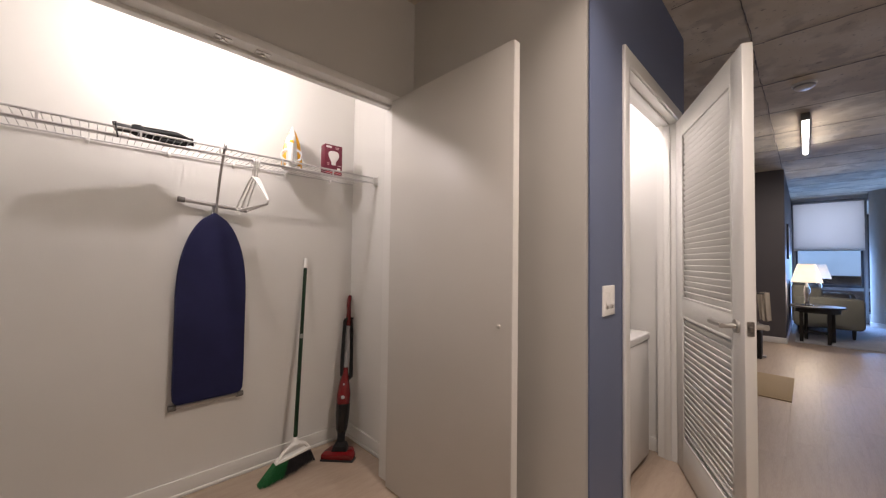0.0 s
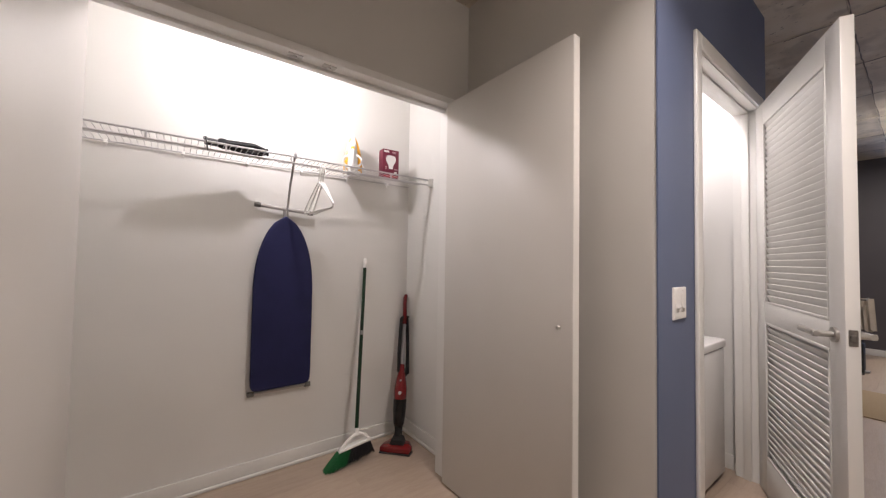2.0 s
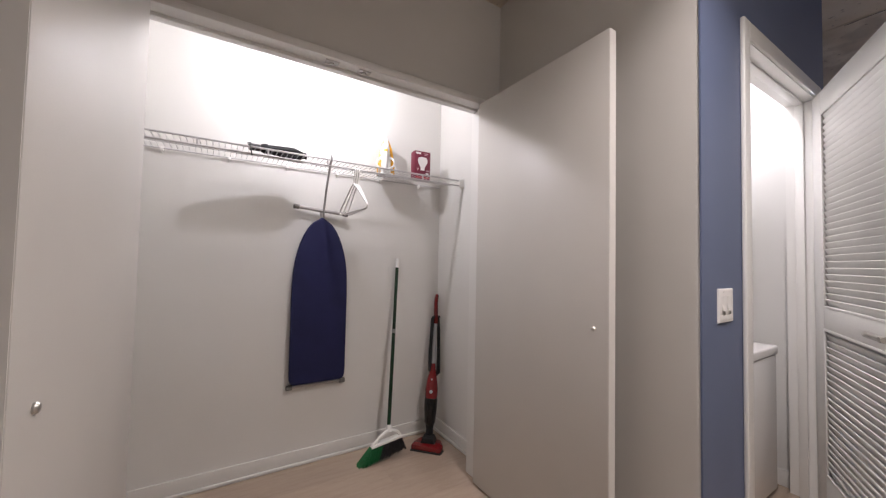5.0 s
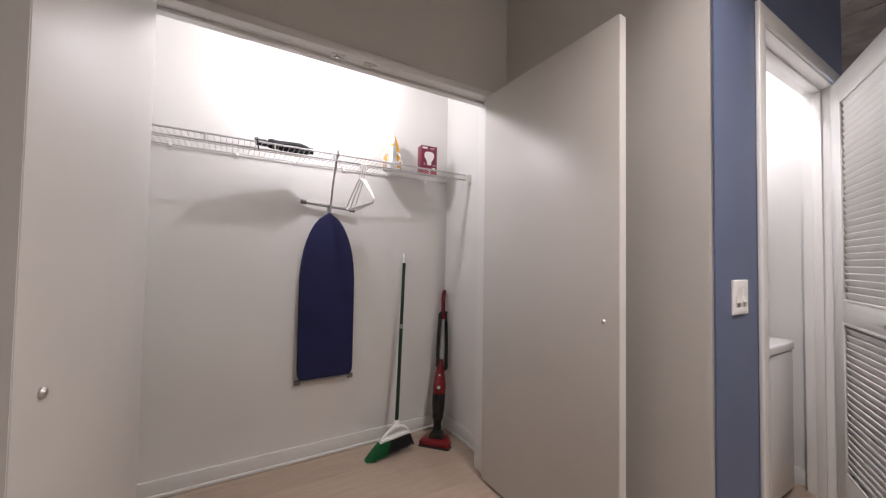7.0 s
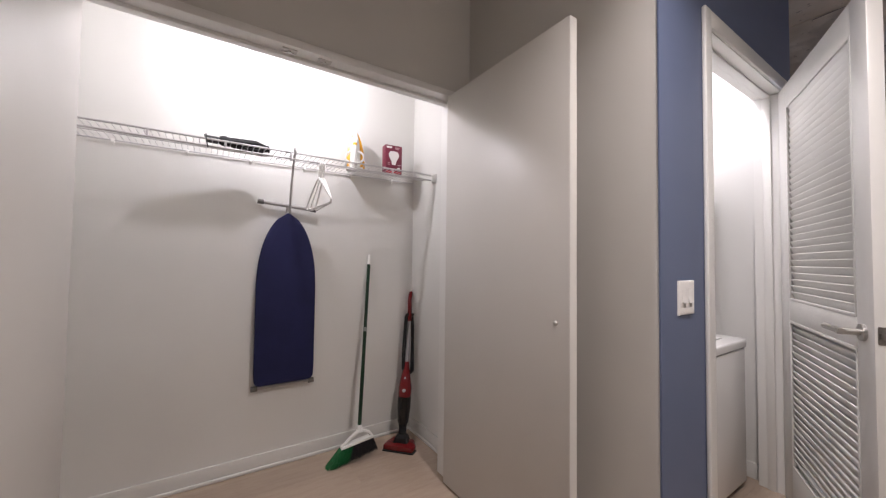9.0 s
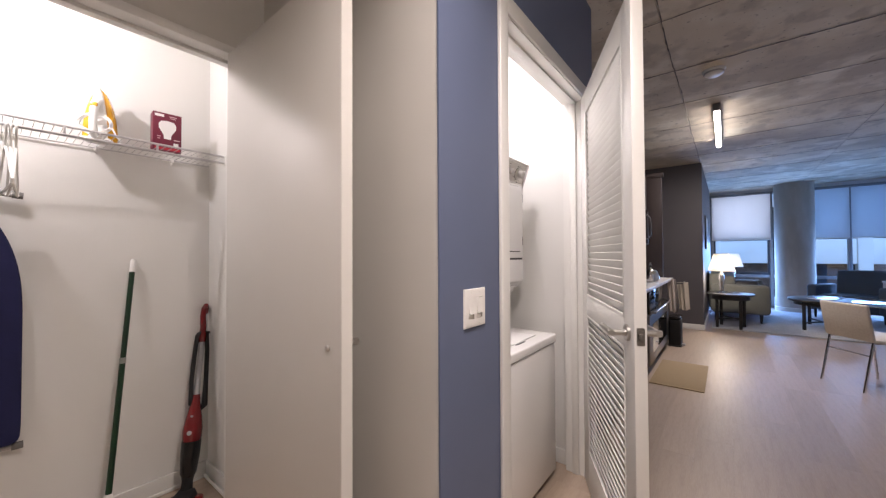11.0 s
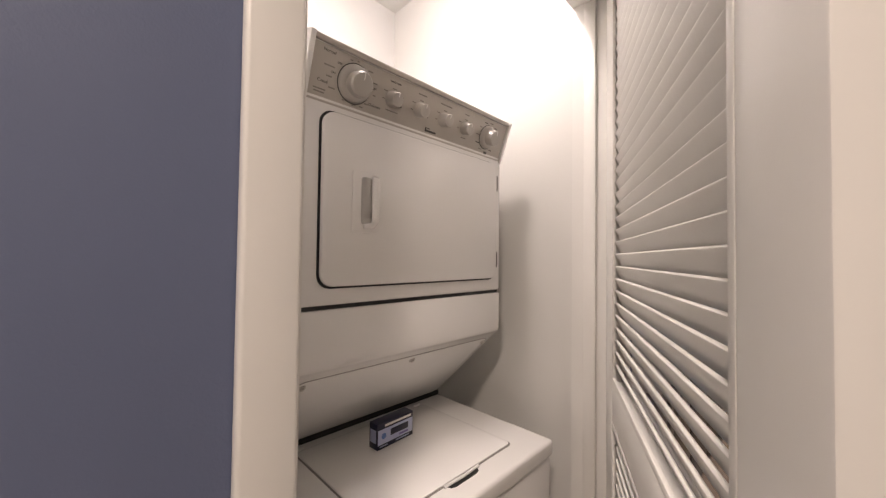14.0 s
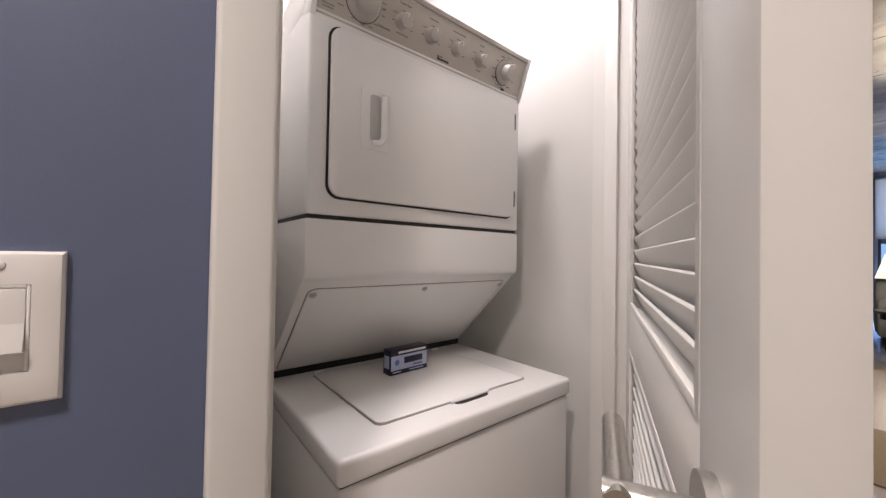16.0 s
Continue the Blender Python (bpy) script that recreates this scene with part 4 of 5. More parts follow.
for k in range(11):
    q = radians(20 + 32 * k)
    bar(0.592 + 0.047 * math.cos(q), 0.060 + 0.044 * math.sin(q), random.uniform(0.010, 0.018), 0.0026, INK if k % 3 == 0 else PALE_INK)
part("maker_mark", moved(join(box(0.337, 0.377, 0.0155, 0.0205, 0.0024, 0.003), box(0.337, 0.341, 0.0155, 0.026, 0.0024, 0.003), box(0.343, 0.353, 0.0235, 0.0255, 0.0024, 0.003)), face), INK, console, "dark maker's mark")
bar(0.60, 0.012, 0.014, 0.008, INK)

# ---- detergent box ----
BOXBLUE = material("deep navy printed card", (0.007, 0.008, 0.032), 0.35, spots=((20, (0.012, 0.014, 0.05), 0.4),))
PALEBLUE = material("pale lilac-blue printed card", (0.42, 0.47, 0.68), 0.4, spots=((14, (0.6, 0.63, 0.78), 0.5),))
pb = thing("detergent_box", "small navy and pale blue laundry detergent box", "box", pose(-0.725, 2.152, 0.7925, 0, 0, 3))
part("carton", box(-0.018, 0.018, -0.066, 0.066, 0, 0.070, 0.0015), BOXBLUE, pb)
part("label_panel", box(0.0181, 0.0186, -0.064, 0.064, 0.013, 0.053), PALEBLUE, pb, "pale blue label panel")
part("brand_shape", box(0.0187, 0.0192, -0.020, 0.046, 0.028, 0.046, 0.0002), BOXBLUE, pb, "dark brand shape")
part("sub_brand_shape", box(0.0187, 0.0191, 0.012, 0.046, 0.018, 0.023), material("violet print", (0.2, 0.16, 0.4), 0.4), pb)
part("badge", moved(lathe([(0.008, 0), (0.008, 0.0006), (0.001, 0.0006)], 18), Matrix.Translation((0.0187, -0.044, 0.034)) @ pose(0, 0, 0, 0, 90, 0)), material("mid blue print", (0.1, 0.2, 0.5), 0.4), pb, "round blue badge")
part("banner", box(0.0181, 0.0187, -0.040, 0.058, 0.058, 0.064), PRINT_WHITE, pb, "white banner line")
part("small_print", join(box(0.0181, 0.0187, -0.058, -0.03, 0.006, 0.009), box(0.0181, 0.0187, 0.0, 0.05, 0.006, 0.009)), PALEBLUE, pb)
part("side_panel", box(-0.012, 0.012, -0.0668, -0.0661, 0.018, 0.053), PALEBLUE, pb, "pale side panel")

# ---- hall fittings ----
sd = thing("smoke_detector", "white round smoke detector on the concrete ceiling", "smoke detector", pose(0.295, 4.13, CEIL - 0.002))
part("base", lathe([(0.075, -0.012), (0.078, -0.006), (0.078, 0)], 32), WHITE_PLASTIC, sd)
part("cover", lathe([(0.02, -0.048), (0.045, -0.045), (0.062, -0.034), (0.068, -0.012), (0.06, -0.010)], 32), WHITE_PLASTIC, sd)
part("vent_ring", lathe([(0.0655, -0.030), (0.0675, -0.024), (0.069, -0.018)], 32), GREYP, sd, "grey vent ring")
BRACKET = material("grey metal bracket", (0.18, 0.17, 0.165), 0.45, 0.5)


def ceiling_bar(y0, y1, strength, x=0.3):
    cl = thing("ceiling_light", "lit linear opal ceiling light with grey end brackets", "ceiling light", pose(x, (y0 + y1) / 2, CEIL - 0.002), group="linear ceiling lights")
    h = (y1 - y0) / 2
    part("diffuser", tube([(0, -h + 0.02, -0.076), (0, h - 0.02, -0.076)], 0.026, 20), glow("lit opal tube", (1.0, 0.92, 0.84), strength), cl, "glowing opal tube")
    part("spine", box(-0.030, 0.030, -h, h, -0.058, 0, 0.003), BRACKET, cl)
    for s in (-1, 1):
        part("bracket", box(-0.032, 0.032, s * h - 0.016, s * h + 0.016, -0.070, 0, 0.005), BRACKET, cl, "grey metal end bracket")
    return cl


ceiling_bar(4.95, 6.4, 24.0)
fl = thing("ceiling_light", "round opal flush ceiling light in the hallway", "ceiling light", pose(0.32, 0.93, CEIL - 0.002))
part("pan", lathe([(0.15, -0.018), (0.155, -0.012), (0.155, 0)], 36), BRACKET, fl, "grey metal pan")
part("diffuser", lathe([(0.03, -0.042), (0.10, -0.036), (0.14, -0.022), (0.145, -0.016)], 36), glow("lit opal glass", (1.0, 0.92, 0.84), 6.0), fl, "glowing opal glass")

# ---- windows ----
ALU = material("grey anodised aluminium", (0.30, 0.32, 0.35), 0.4, 0.6, vary=0.04)
DARK_ALU = material("dark grey anodised aluminium", (0.06, 0.07, 0.09), 0.4, 0.3, vary=0.04)
PANE = glass("clear window glass", (0.92, 0.96, 1.0))


def fabric(name, color, through_amount):
    m = bpy.data.materials.new(name)
    m.use_nodes = True
    nt = m.node_tree
    b = nt.nodes["Principled BSDF"]
    b.inputs["Base Color"].default_value = (*color, 1)
    b.inputs["Roughness"].default_value = 0.9
    tr = nt.nodes.new("ShaderNodeBsdfTranslucent")
    n = nt.nodes.new("ShaderNodeTexNoise")
    n.inputs["Scale"].default_value = 400
    r = nt.nodes.new("ShaderNodeMapRange")
    r.inputs["To Min"].default_value, r.inputs["To Max"].default_value = 0.75, 1.0
    tint = nt.nodes.new("ShaderNodeMix")
    tint.data_type = "RGBA"
    tint.inputs[6].default_value = (color[0] * 0.8, color[1] * 0.8, color[2] * 0.8, 1)
    tint.inputs[7].default_value = (*color, 1)
    nt.links.new(n.outputs[0], r.inputs[0])
    nt.links.new(r.outputs[0], tint.inputs[0])
    nt.links.new(tint.outputs[2], tr.inputs[0])
    mx = nt.nodes.new("ShaderNodeMixShader")
    mx.inputs[0].default_value = through_amount
    nt.links.new(b.outputs[0], mx.inputs[1])
    nt.links.new(tr.outputs[0], mx.inputs[2])
    nt.links.new(mx.outputs[0], nt.nodes["Material Output"].inputs[0])
    return m


SHADE_CLOTH = fabric("white woven roller shade", (0.85, 0.86, 0.88), 0.6)


def window(name, xs):
    """A floor to ceiling window with uprights at xs, a rail at sill height and panes between."""
    w = thing(name, "floor to ceiling window in grey aluminium with blinds half down", "window", pose(xs[0], 11.62, 0), kind="structure")
    x0 = xs[0]
    for x in xs:
        part("mullion", box(x - x0 - 0.03, x - x0 + 0.03, -0.05, 0.06, 0.0, 2.70, 0.004), ALU, w)
    for a, b in zip(xs, xs[1:]):
        for z0, z1 in ((0.0, 0.07), (0.68, 0.745), (2.60, 2.70)):
            part("rail", box(a - x0 + 0.03, b - x0 - 0.03, -0.045, 0.055, z0, z1, 0.003), ALU, w)
        for z0, z1 in ((0.07, 0.68), (0.745, 2.60)):
            if z1 > 1 and name == "window_1":
                u0, u1 = a - x0 + 0.03, b - x0 - 0.03
                part("sash", join(box(u0, u0 + 0.035, -0.03, 0.04, 0.745, 1.62, 0.003), box(u1 - 0.035, u1, -0.03, 0.04, 0.745, 1.62, 0.003), box(u0 + 0.035, u1 - 0.035, -0.03, 0.04, 0.745, 0.80, 0.003), box(u0 + 0.035, u1 - 0.035, -0.03, 0.04, 1.555, 1.62, 0.003)), DARK_ALU, w, "dark grey opening sash")
            p = part("pane", box(a - x0 + 0.028, b - x0 - 0.028, 0.0, 0.008, z0, z1), PANE, w)
            p.visible_shadow = False
    return w


window("window_1", (0.09, 1.17, 1.56))
window("window_2", (1.62, 2.38, 2.97))
for x0, x1 in ((0.08, 1.17), (1.75, 2.383), (2.387, 2.97)):
    bl = thing("roller_blind", "white translucent roller blind pulled half down", "blind", pose((x0 + x1) / 2, 11.535, 2.66), group="roller blinds")
    h = (x1 - x0) / 2
    part("shade", box(-h + 0.01, h - 0.01, 0.0, 0.0025, -1.09, -0.03), SHADE_CLOTH, bl, "white woven shade cloth")
    part("roller", cyl((-h, 0.0, -0.03), (h, 0.0, -0.03), 0.028), ALU, bl)
    part("hem_bar", box(-h + 0.01, h - 0.01, -0.006, 0.008, -1.115, -1.088, 0.003), WHITE_PLASTIC, bl, "white hem bar")

col = setting("column", lathe([(0.315, 0.0), (0.315, CEIL)], 40, (1.50, 11.13, 0)), CONCRETE_SMOOTH, "round bare concrete column", "column", smooth=30)
setting("trim_column_base", lathe([(0.318, 0.0), (0.328, 0.0), (0.328, 0.10), (0.318, 0.104)], 40, (1.50, 11.13, 0)), TRIM, "white curved baseboard round the column", "baseboard", smooth=30)

# ---- outside ----
STREET = material("grey asphalt", (0.06, 0.06, 0.065), 0.9, spots=((3, (0.09, 0.09, 0.09), 0.5),))
setting("ground", box(-400, 400, 11.95, 900, -9.2, -9), STREET, "grey asphalt street", "ground")
PRECAST = material("pale precast concrete", (0.78, 0.78, 0.78), 0.7, spots=((0.7, (0.66, 0.66, 0.66), 0.5),))
# the shade inside the garage is put into this dark base colour
VOID = material("shaded garage interior", (0.10, 0.13, 0.2), 0.8, spots=((0.8, (0.4, 0.4, 0.42), 0.6),))
gar = thing("parking_garage", "pale precast parking garage across the street", "building", pose(3, 27, -9))
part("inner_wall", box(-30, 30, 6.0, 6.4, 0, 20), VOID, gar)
for k in range(7):
    z = 0.4 + 3.1 * k
    part("spandrel", box(-30, 30, -0.2, 0.2, z, z + 1.25, 0.03), PRECAST, gar)
    part("deck", box(-30, 30, 0.2, 6.0, z + 0.05, z + 0.3), PRECAST, gar)
GARAGE_GLASS = material("dark tinted glazing", (0.03, 0.035, 0.045), 0.12, vary=0.1)
for k in range(14):
    part("glazing", box(-29.0 + 4.35 * k, -26.6 + 4.35 * k, 0.35, 0.45, 7.95, 9.70), GARAGE_GLASS, gar)
    part("glazing", box(-28.2 + 4.35 * k, -26.2 + 4.35 * k, 0.35, 0.45, 11.05, 12.80), GARAGE_GLASS, gar)
for k in range(21):
    part("pier", box(-29.5 + 2.9 * k, -29.0 + 2.9 * k, -0.3, 0.3, 0, 20.5, 0.03), PRECAST, gar)

# ---- rugs ----
RUG = material("pale blue-grey shag", (0.52, 0.53, 0.56), 0.95, spots=((60, (0.38, 0.39, 0.42), 0.6), (9, (0.6, 0.6, 0.62), 0.5)), bump=0.012, bump_scale=220)
rug = tagged(new("area_rug", mesh_of("area_rug", box(0.15, 2.75, 7.95, 10.95, 0.0, 0.022, 0.008), RUG, 40)), "pale grey shag area rug under the sofas", "rug")
MAT = material("tan woven mat", (0.36, 0.27, 0.16), 0.9, spots=((90, (0.28, 0.20, 0.11), 0.6),), bump=0.002, bump_scale=320)
km = tagged(new("kitchen_mat", mesh_of("kitchen_mat", box(-0.245, 0.185, 4.44, 5.38, 0.0, 0.009, 0.003), MAT, 40)), "tan woven kitchen mat on the plank floor", "mat")

# ---- kitchen ----
ESPRESSO = material("espresso wood veneer", (0.022, 0.016, 0.016), 0.3, spots=((12, (0.04, 0.03, 0.028), 0.6),), stretch=(1, 1, 0.12))
QUARTZ = material("white quartz", (0.72, 0.71, 0.70), 0.2, spots=((50, (0.6, 0.59, 0.58), 0.4),))
BLACKGLASS = material("black oven glass", (0.008, 0.008, 0.009), 0.06, coat=0.6)
STAINLESS = material("dark stainless steel", (0.30, 0.29, 0.29), 0.3, 1.0, spots=((200, (0.22, 0.22, 0.22), 0.5),), stretch=(1, 0.05, 1))
BACKSPLASH = material("glossy plum-grey backsplash", (0.10, 0.075, 0.085), 0.08, spots=((3, (0.14, 0.11, 0.12), 0.5),), coat=0.4)
for y0, y1 in ((2.80, 3.7), (3.72, 4.62)):
    cab = thing("base_cabinet", "espresso kitchen base cabinet under a white counter", "cabinet", pose(-0.28, (y0 + y1) / 2, 0), group="kitchen base cabinets")
    h = (y1 - y0) / 2
    part("body", box(-0.54, -0.02, -h, h, 0.10, 0.88), ESPRESSO, cab)
    part("toe_kick", box(-0.54, -0.07, -h, h, 0.0, 0.10), BLACK, cab)
    for s in (-1, 1):
        dr = part("door", box(-0.018, 0.002, s * h / 2 - h / 2 + 0.004, s * h / 2 + h / 2 - 0.004, 0.11, 0.87, 0.002), ESPRESSO, cab)
        part("handle", tube([(0.002, s * 0.06, 0.62), (0.03, s * 0.06, 0.62), (0.03, s * 0.06, 0.80), (0.002, s * 0.06, 0.80)], 0.005, 8), NICKEL, dr, "nickel bar handle")
ov = thing("kitchen_range", "black glass range with a steel bar handle", "oven", pose(-0.28, 5.38, 0))
part("body", box(-0.54, -0.01, -0.74, 0.74, 0.08, 0.885), BLACK, ov)
part("plinth", box(-0.54, -0.05, -0.73, 0.73, 0, 0.08), BLACK, ov)
part("oven_door", box(-0.01, 0.02, -0.735, 0.735, 0.10, 0.60, 0.004), STAINLESS, ov, "dark steel oven door")
part("window", box(0.0202, 0.0215, -0.55, 0.55, 0.2, 0.50), BLACKGLASS, ov, "black oven glass")
part("control_strip", box(-0.01, 0.02, -0.735, 0.735, 0.62, 0.88, 0.004), BLACKGLASS, ov, "black control strip")
part("handle", tube([(0.02, -0.66, 0.635), (0.06, -0.66, 0.635), (0.06, 0.66, 0.635), (0.02, 0.66, 0.635)], 0.011, 10), STAINLESS, ov, "steel bar handle")
ctop = thing("worktop", "white quartz kitchen worktop", "worktop", pose(-0.5, 4.5, 0.89))
part("slab", box(-0.33, 0.30, -1.7, 1.62, 0, 0.03, 0.003), QUARTZ, ctop)
part("backsplash", box(-0.33, -0.32, -1.7, 2.1, 0.03, 0.50), BACKSPLASH, ctop, "glossy plum-grey backsplash")
kt = thing("kettle", "polished steel kettle on the worktop", "kettle", pose(-0.33, 5.2, 0.92))
part("pot", lathe([(0.075, 0), (0.085, 0.01), (0.088, 0.06), (0.075, 0.11), (0.05, 0.135), (0.02, 0.14), (0.012, 0.16), (0.004, 0.165)], 28), CHROME, kt)
part("handle", tube([(0, -0.07, 0.10), (0, -0.07, 0.18), (0, 0, 0.215), (0, 0.07, 0.18), (0, 0.07, 0.10)], 0.007, 8), BLACK, kt, "black handle")
for y0, y1 in ((2.80, 3.7), (3.72, 4.86)):
    uc = thing("wall_cabinet", "espresso kitchen wall cabinet", "cabinet", pose(-0.48, (y0 + y1) / 2, 1.40), group="kitchen wall cabinets")
    h = (y1 - y0) / 2
    part("body", box(-0.34, 0, -h, h, 0, 0.86), ESPRESSO, uc)
    for s in (-1, 1):
        part("door", box(0.0, 0.02, s * h / 2 - h / 2 + 0.003, s * h / 2 + h / 2 - 0.003, 0.003, 0.857, 0.002), ESPRESSO, uc)
mw = thing("microwave", "black over-range microwave with a curved handle", "microwave", pose(-0.44, 5.38, 1.36))
part("body", box(-0.38, 0, -0.48, 0.48, 0, 0.43, 0.006), BLACK, mw)
part("door", box(0.0, 0.025, -0.475, 0.26, 0.005, 0.425, 0.004), BLACKGLASS, mw, "black glass door")
part("handle", tube([(0.025, 0.22, 0.06), (0.06, 0.225, 0.10), (0.068, 0.227, 0.21), (0.06, 0.225, 0.32), (0.025, 0.22, 0.37)], 0.008, 10), STAINLESS, mw, "steel curved handle")
uc = thing("wall_cabinet", "espresso kitchen wall cabinet above the microwave", "cabinet", pose(-0.48, 5.38, 1.80), group="kitchen wall cabinets")
part("body", box(-0.34, 0, -0.49, 0.49, 0, 0.46), ESPRESSO, uc)
for s in (-1, 1):
    part("door", box(0.0, 0.02, s * 0.245 - 0.242, s * 0.245 + 0.242, 0.003, 0.457, 0.002), ESPRESSO, uc)
tp = thing("tall_cabinet_panel", "espresso tall end panel beside the range", "cabinet panel", pose(-0.48, 6.18, 0))
part("panel", box(-0.34, 0.16, -0.02, 0.02, 0.0, 2.28, 0.002), ESPRESSO, tp)
part("crown", box(-0.34, 0.18, -0.03, 0.03, 2.28, 2.34, 0.004), ESPRESSO, tp)
TOWEL = material("white and red striped cotton", (0.48, 0.43, 0.39), 0.95, spots=((25, (0.5, 0.42, 0.38), 0.5),), bump=0.002, bump_scale=300)
TOWEL2 = material("cream cotton", (0.45, 0.40, 0.32), 0.95, spots=((25, (0.5, 0.44, 0.36), 0.5),), bump=0.002, bump_scale=300)
random.seed(5)
for y, x, mt, ln, lab in ((5.95, -0.205, TOWEL, 0.42, "white dish towel hanging on the oven handle"), (6.30, -0.13, TOWEL2, 0.36, "cream dish towel hanging on a rail"), (6.44, -0.11, TOWEL2, 0.38, "cream dish towel hanging on a rail")):
    tw = thing("dish_towel", lab, "towel", pose(x, y, 0.90 if y < 6 else 0.835), group="dish towels")
    bm = bmesh.new()
    rows = []
    for side in (0.0, 0.014):
        for k in range(9):
            f = k / 8
            rows.append([bm.verts.new((-0.05 + 0.1 * i / 10 * (1 - 0.12 * f) + 0.03 * f, 0.012 * math.sin(i * 1.35 + y * 9) * (0.4 + 0.6 * f) + side, 0.01 - ln * f + 0.012 * math.sin(i * 0.9) * f)) for i in range(11)])
    for a, b in list(zip(rows[:9], rows[1:9])) + list(zip(rows[9:], rows[10:])) + [(rows[0], rows[9]), (rows[8], rows[17])]:
        for i in range(10):
            bm.faces.new((a[i], a[i + 1], b[i + 1], b[i]))
    part("cloth", bm, mt, tw, smooth=60)
tr = thing("towel_rail", "black towel rail on the end panel", "towel rail", pose(-0.11, 6.37, 0.84))
part("bar", cyl((0.0, -0.17, 0), (0.0, 0.20, 0), 0.008), BLACK, tr)
part("bracket", cyl((-0.22, -0.165, 0), (0.0, -0.165, 0), 0.008), BLACK, tr)
bn = thing("trash_bin", "black step trash bin beside the kitchen", "trash bin", pose(-0.20, 6.30, 0))
part("body", box(-0.07, 0.07, -0.13, 0.13, 0.012, 0.36, 0.025, 3), CORD, bn, smooth=40)
part("lid", box(-0.074, 0.074, -0.134, 0.134, 0.362, 0.40, 0.018, 3), SMOKE, bn, "dark lid", smooth=40)
part("base_ring", box(-0.074, 0.074, -0.134, 0.134, 0.0, 0.02, 0.006), CORD, bn)
part("pedal", box(0.07, 0.11, -0.04, 0.04, 0.01, 0.03, 0.005), GREYP, bn, "grey pedal")

# ---- living room furniture ----
BLACKWOOD = material("black stained wood", (0.008, 0.0075, 0.008), 0.38, spots=((14, (0.014, 0.013, 0.013), 0.5),))
SOFA = material("grey-green woven upholstery", (0.085, 0.088, 0.083), 0.9, spots=((240, (0.06, 0.063, 0.06), 0.6), (3, (0.10, 0.10, 0.095), 0.5)), bump=0.002, bump_scale=500)
TEAL = material("dark blue-grey upholstery", (0.055, 0.075, 0.105), 0.8, spots=((240, (0.075, 0.095, 0.13), 0.6),), bump=0.002, bump_scale=500)


def side_table(m):
    t = thing("side_table", "round black wooden side table", "table", m, group="side tables")
    part("tabletop", lathe([(0.302, 0.532), (0.314, 0.54), (0.314, 0.554), (0.307, 0.56)], 40), BLACKWOOD, t)
    part("apron", lathe([(0.25, 0.46), (0.255, 0.46), (0.255, 0.532), (0.25, 0.532)], 32), BLACKWOOD, t)
    for k in range(4):
        q = radians(35 + 90 * k)
        c, s = math.cos(q), math.sin(q)
        part("leg", box(0.215 * c - 0.022, 0.215 * c + 0.022, 0.215 * s - 0.022, 0.215 * s + 0.022, 0.0, 0.532, 0.003), BLACKWOOD, t)
    part("stretcher", join(tube([(-0.176, -0.123, 0.14), (0.176, 0.123, 0.14)], 0.014, 8), tube([(0.123, -0.176, 0.155), (-0.123, 0.176, 0.155)], 0.014, 8)), BLACKWOOD, t)
    return t


st = side_table(pose(0.40, 8.12, 0.022))
copy_thing(st, pose(0.47, 10.80, 0.022))
LAMPSHADE = fabric("cream lamp shade linen", (0.94, 0.92, 0.88), 0.7)


def table_lamp(m):
    t = thing("table_lamp", "lit table lamp with a cream cone shade and glass base", "lamp", m, group="table lamps")
    part("base", lathe([(0.075, 0), (0.078, 0.008), (0.06, 0.016), (0.025, 0.024)], 28), CHROME, t, "chrome round base")
    part("stem", lathe([(0.022, 0.022), (0.030, 0.05), (0.024, 0.09), (0.034, 0.16), (0.042, 0.22), (0.030, 0.29), (0.016, 0.33), (0.012, 0.38)], 24), CHROME, t, "polished baluster stem")
    bm = bmesh.new()
    n = 36
    for r0, r1 in ((0.185, 0.105), (0.182, 0.102)):
        a = [bm.verts.new((r0 * math.cos(2 * math.pi * j / n), r0 * math.sin(2 * math.pi * j / n), 0.365)) for j in range(n)]
        b = [bm.verts.new((r1 * math.cos(2 * math.pi * j / n), r1 * math.sin(2 * math.pi * j / n), 0.655)) for j in range(n)]
        for j in range(n):
            bm.faces.new((a[j], a[(j + 1) % n], b[(j + 1) % n], b[j]))
    part("shade", bm, LAMPSHADE, t, "cream linen cone shade")
    part("bulb", lathe([(0.012, 0.40), (0.016, 0.43), (0.03, 0.47), (0.028, 0.50), (0.01, 0.52)], 16), glow("warm lit bulb", (1.0, 0.78, 0.5), 25.0), t, "glowing bulb")
    return t


tl = table_lamp(pose(0.29, 8.1, 0.582))
copy_thing(tl, pose(0.47, 10.80, 0.582))

sofa = thing("sofa", "grey-green sofa against the charcoal wall", "sofa", pose(0.10, 8.72, 0.022))
part("base", box(0.05, 0.78, 0.06, 1.80, 0.16, 0.30, 0.03, 3), SOFA, sofa)
part("backrest", box(0.0, 0.22, 0.02, 1.84, 0.20, 0.87, 0.05, 4), SOFA, sofa, smooth=50)
for y in (0.0, 1.70):
    part("armrest", prism(rounded(0.02, 0.84, 0.15, 0.66, 0.07), "y", y, y + 0.16, 0.02), SOFA, sofa, smooth=50)
for y in (0.17, 0.94):
    part("seat_cushion", box(0.2, 0.78, y, y + 0.755, 0.30, 0.44, 0.04, 3), SOFA, sofa, smooth=50)
    part("back_cushion", box(0.16, 0.38, y, y + 0.755, 0.42, 0.82, 0.06, 3), SOFA, sofa, smooth=50)
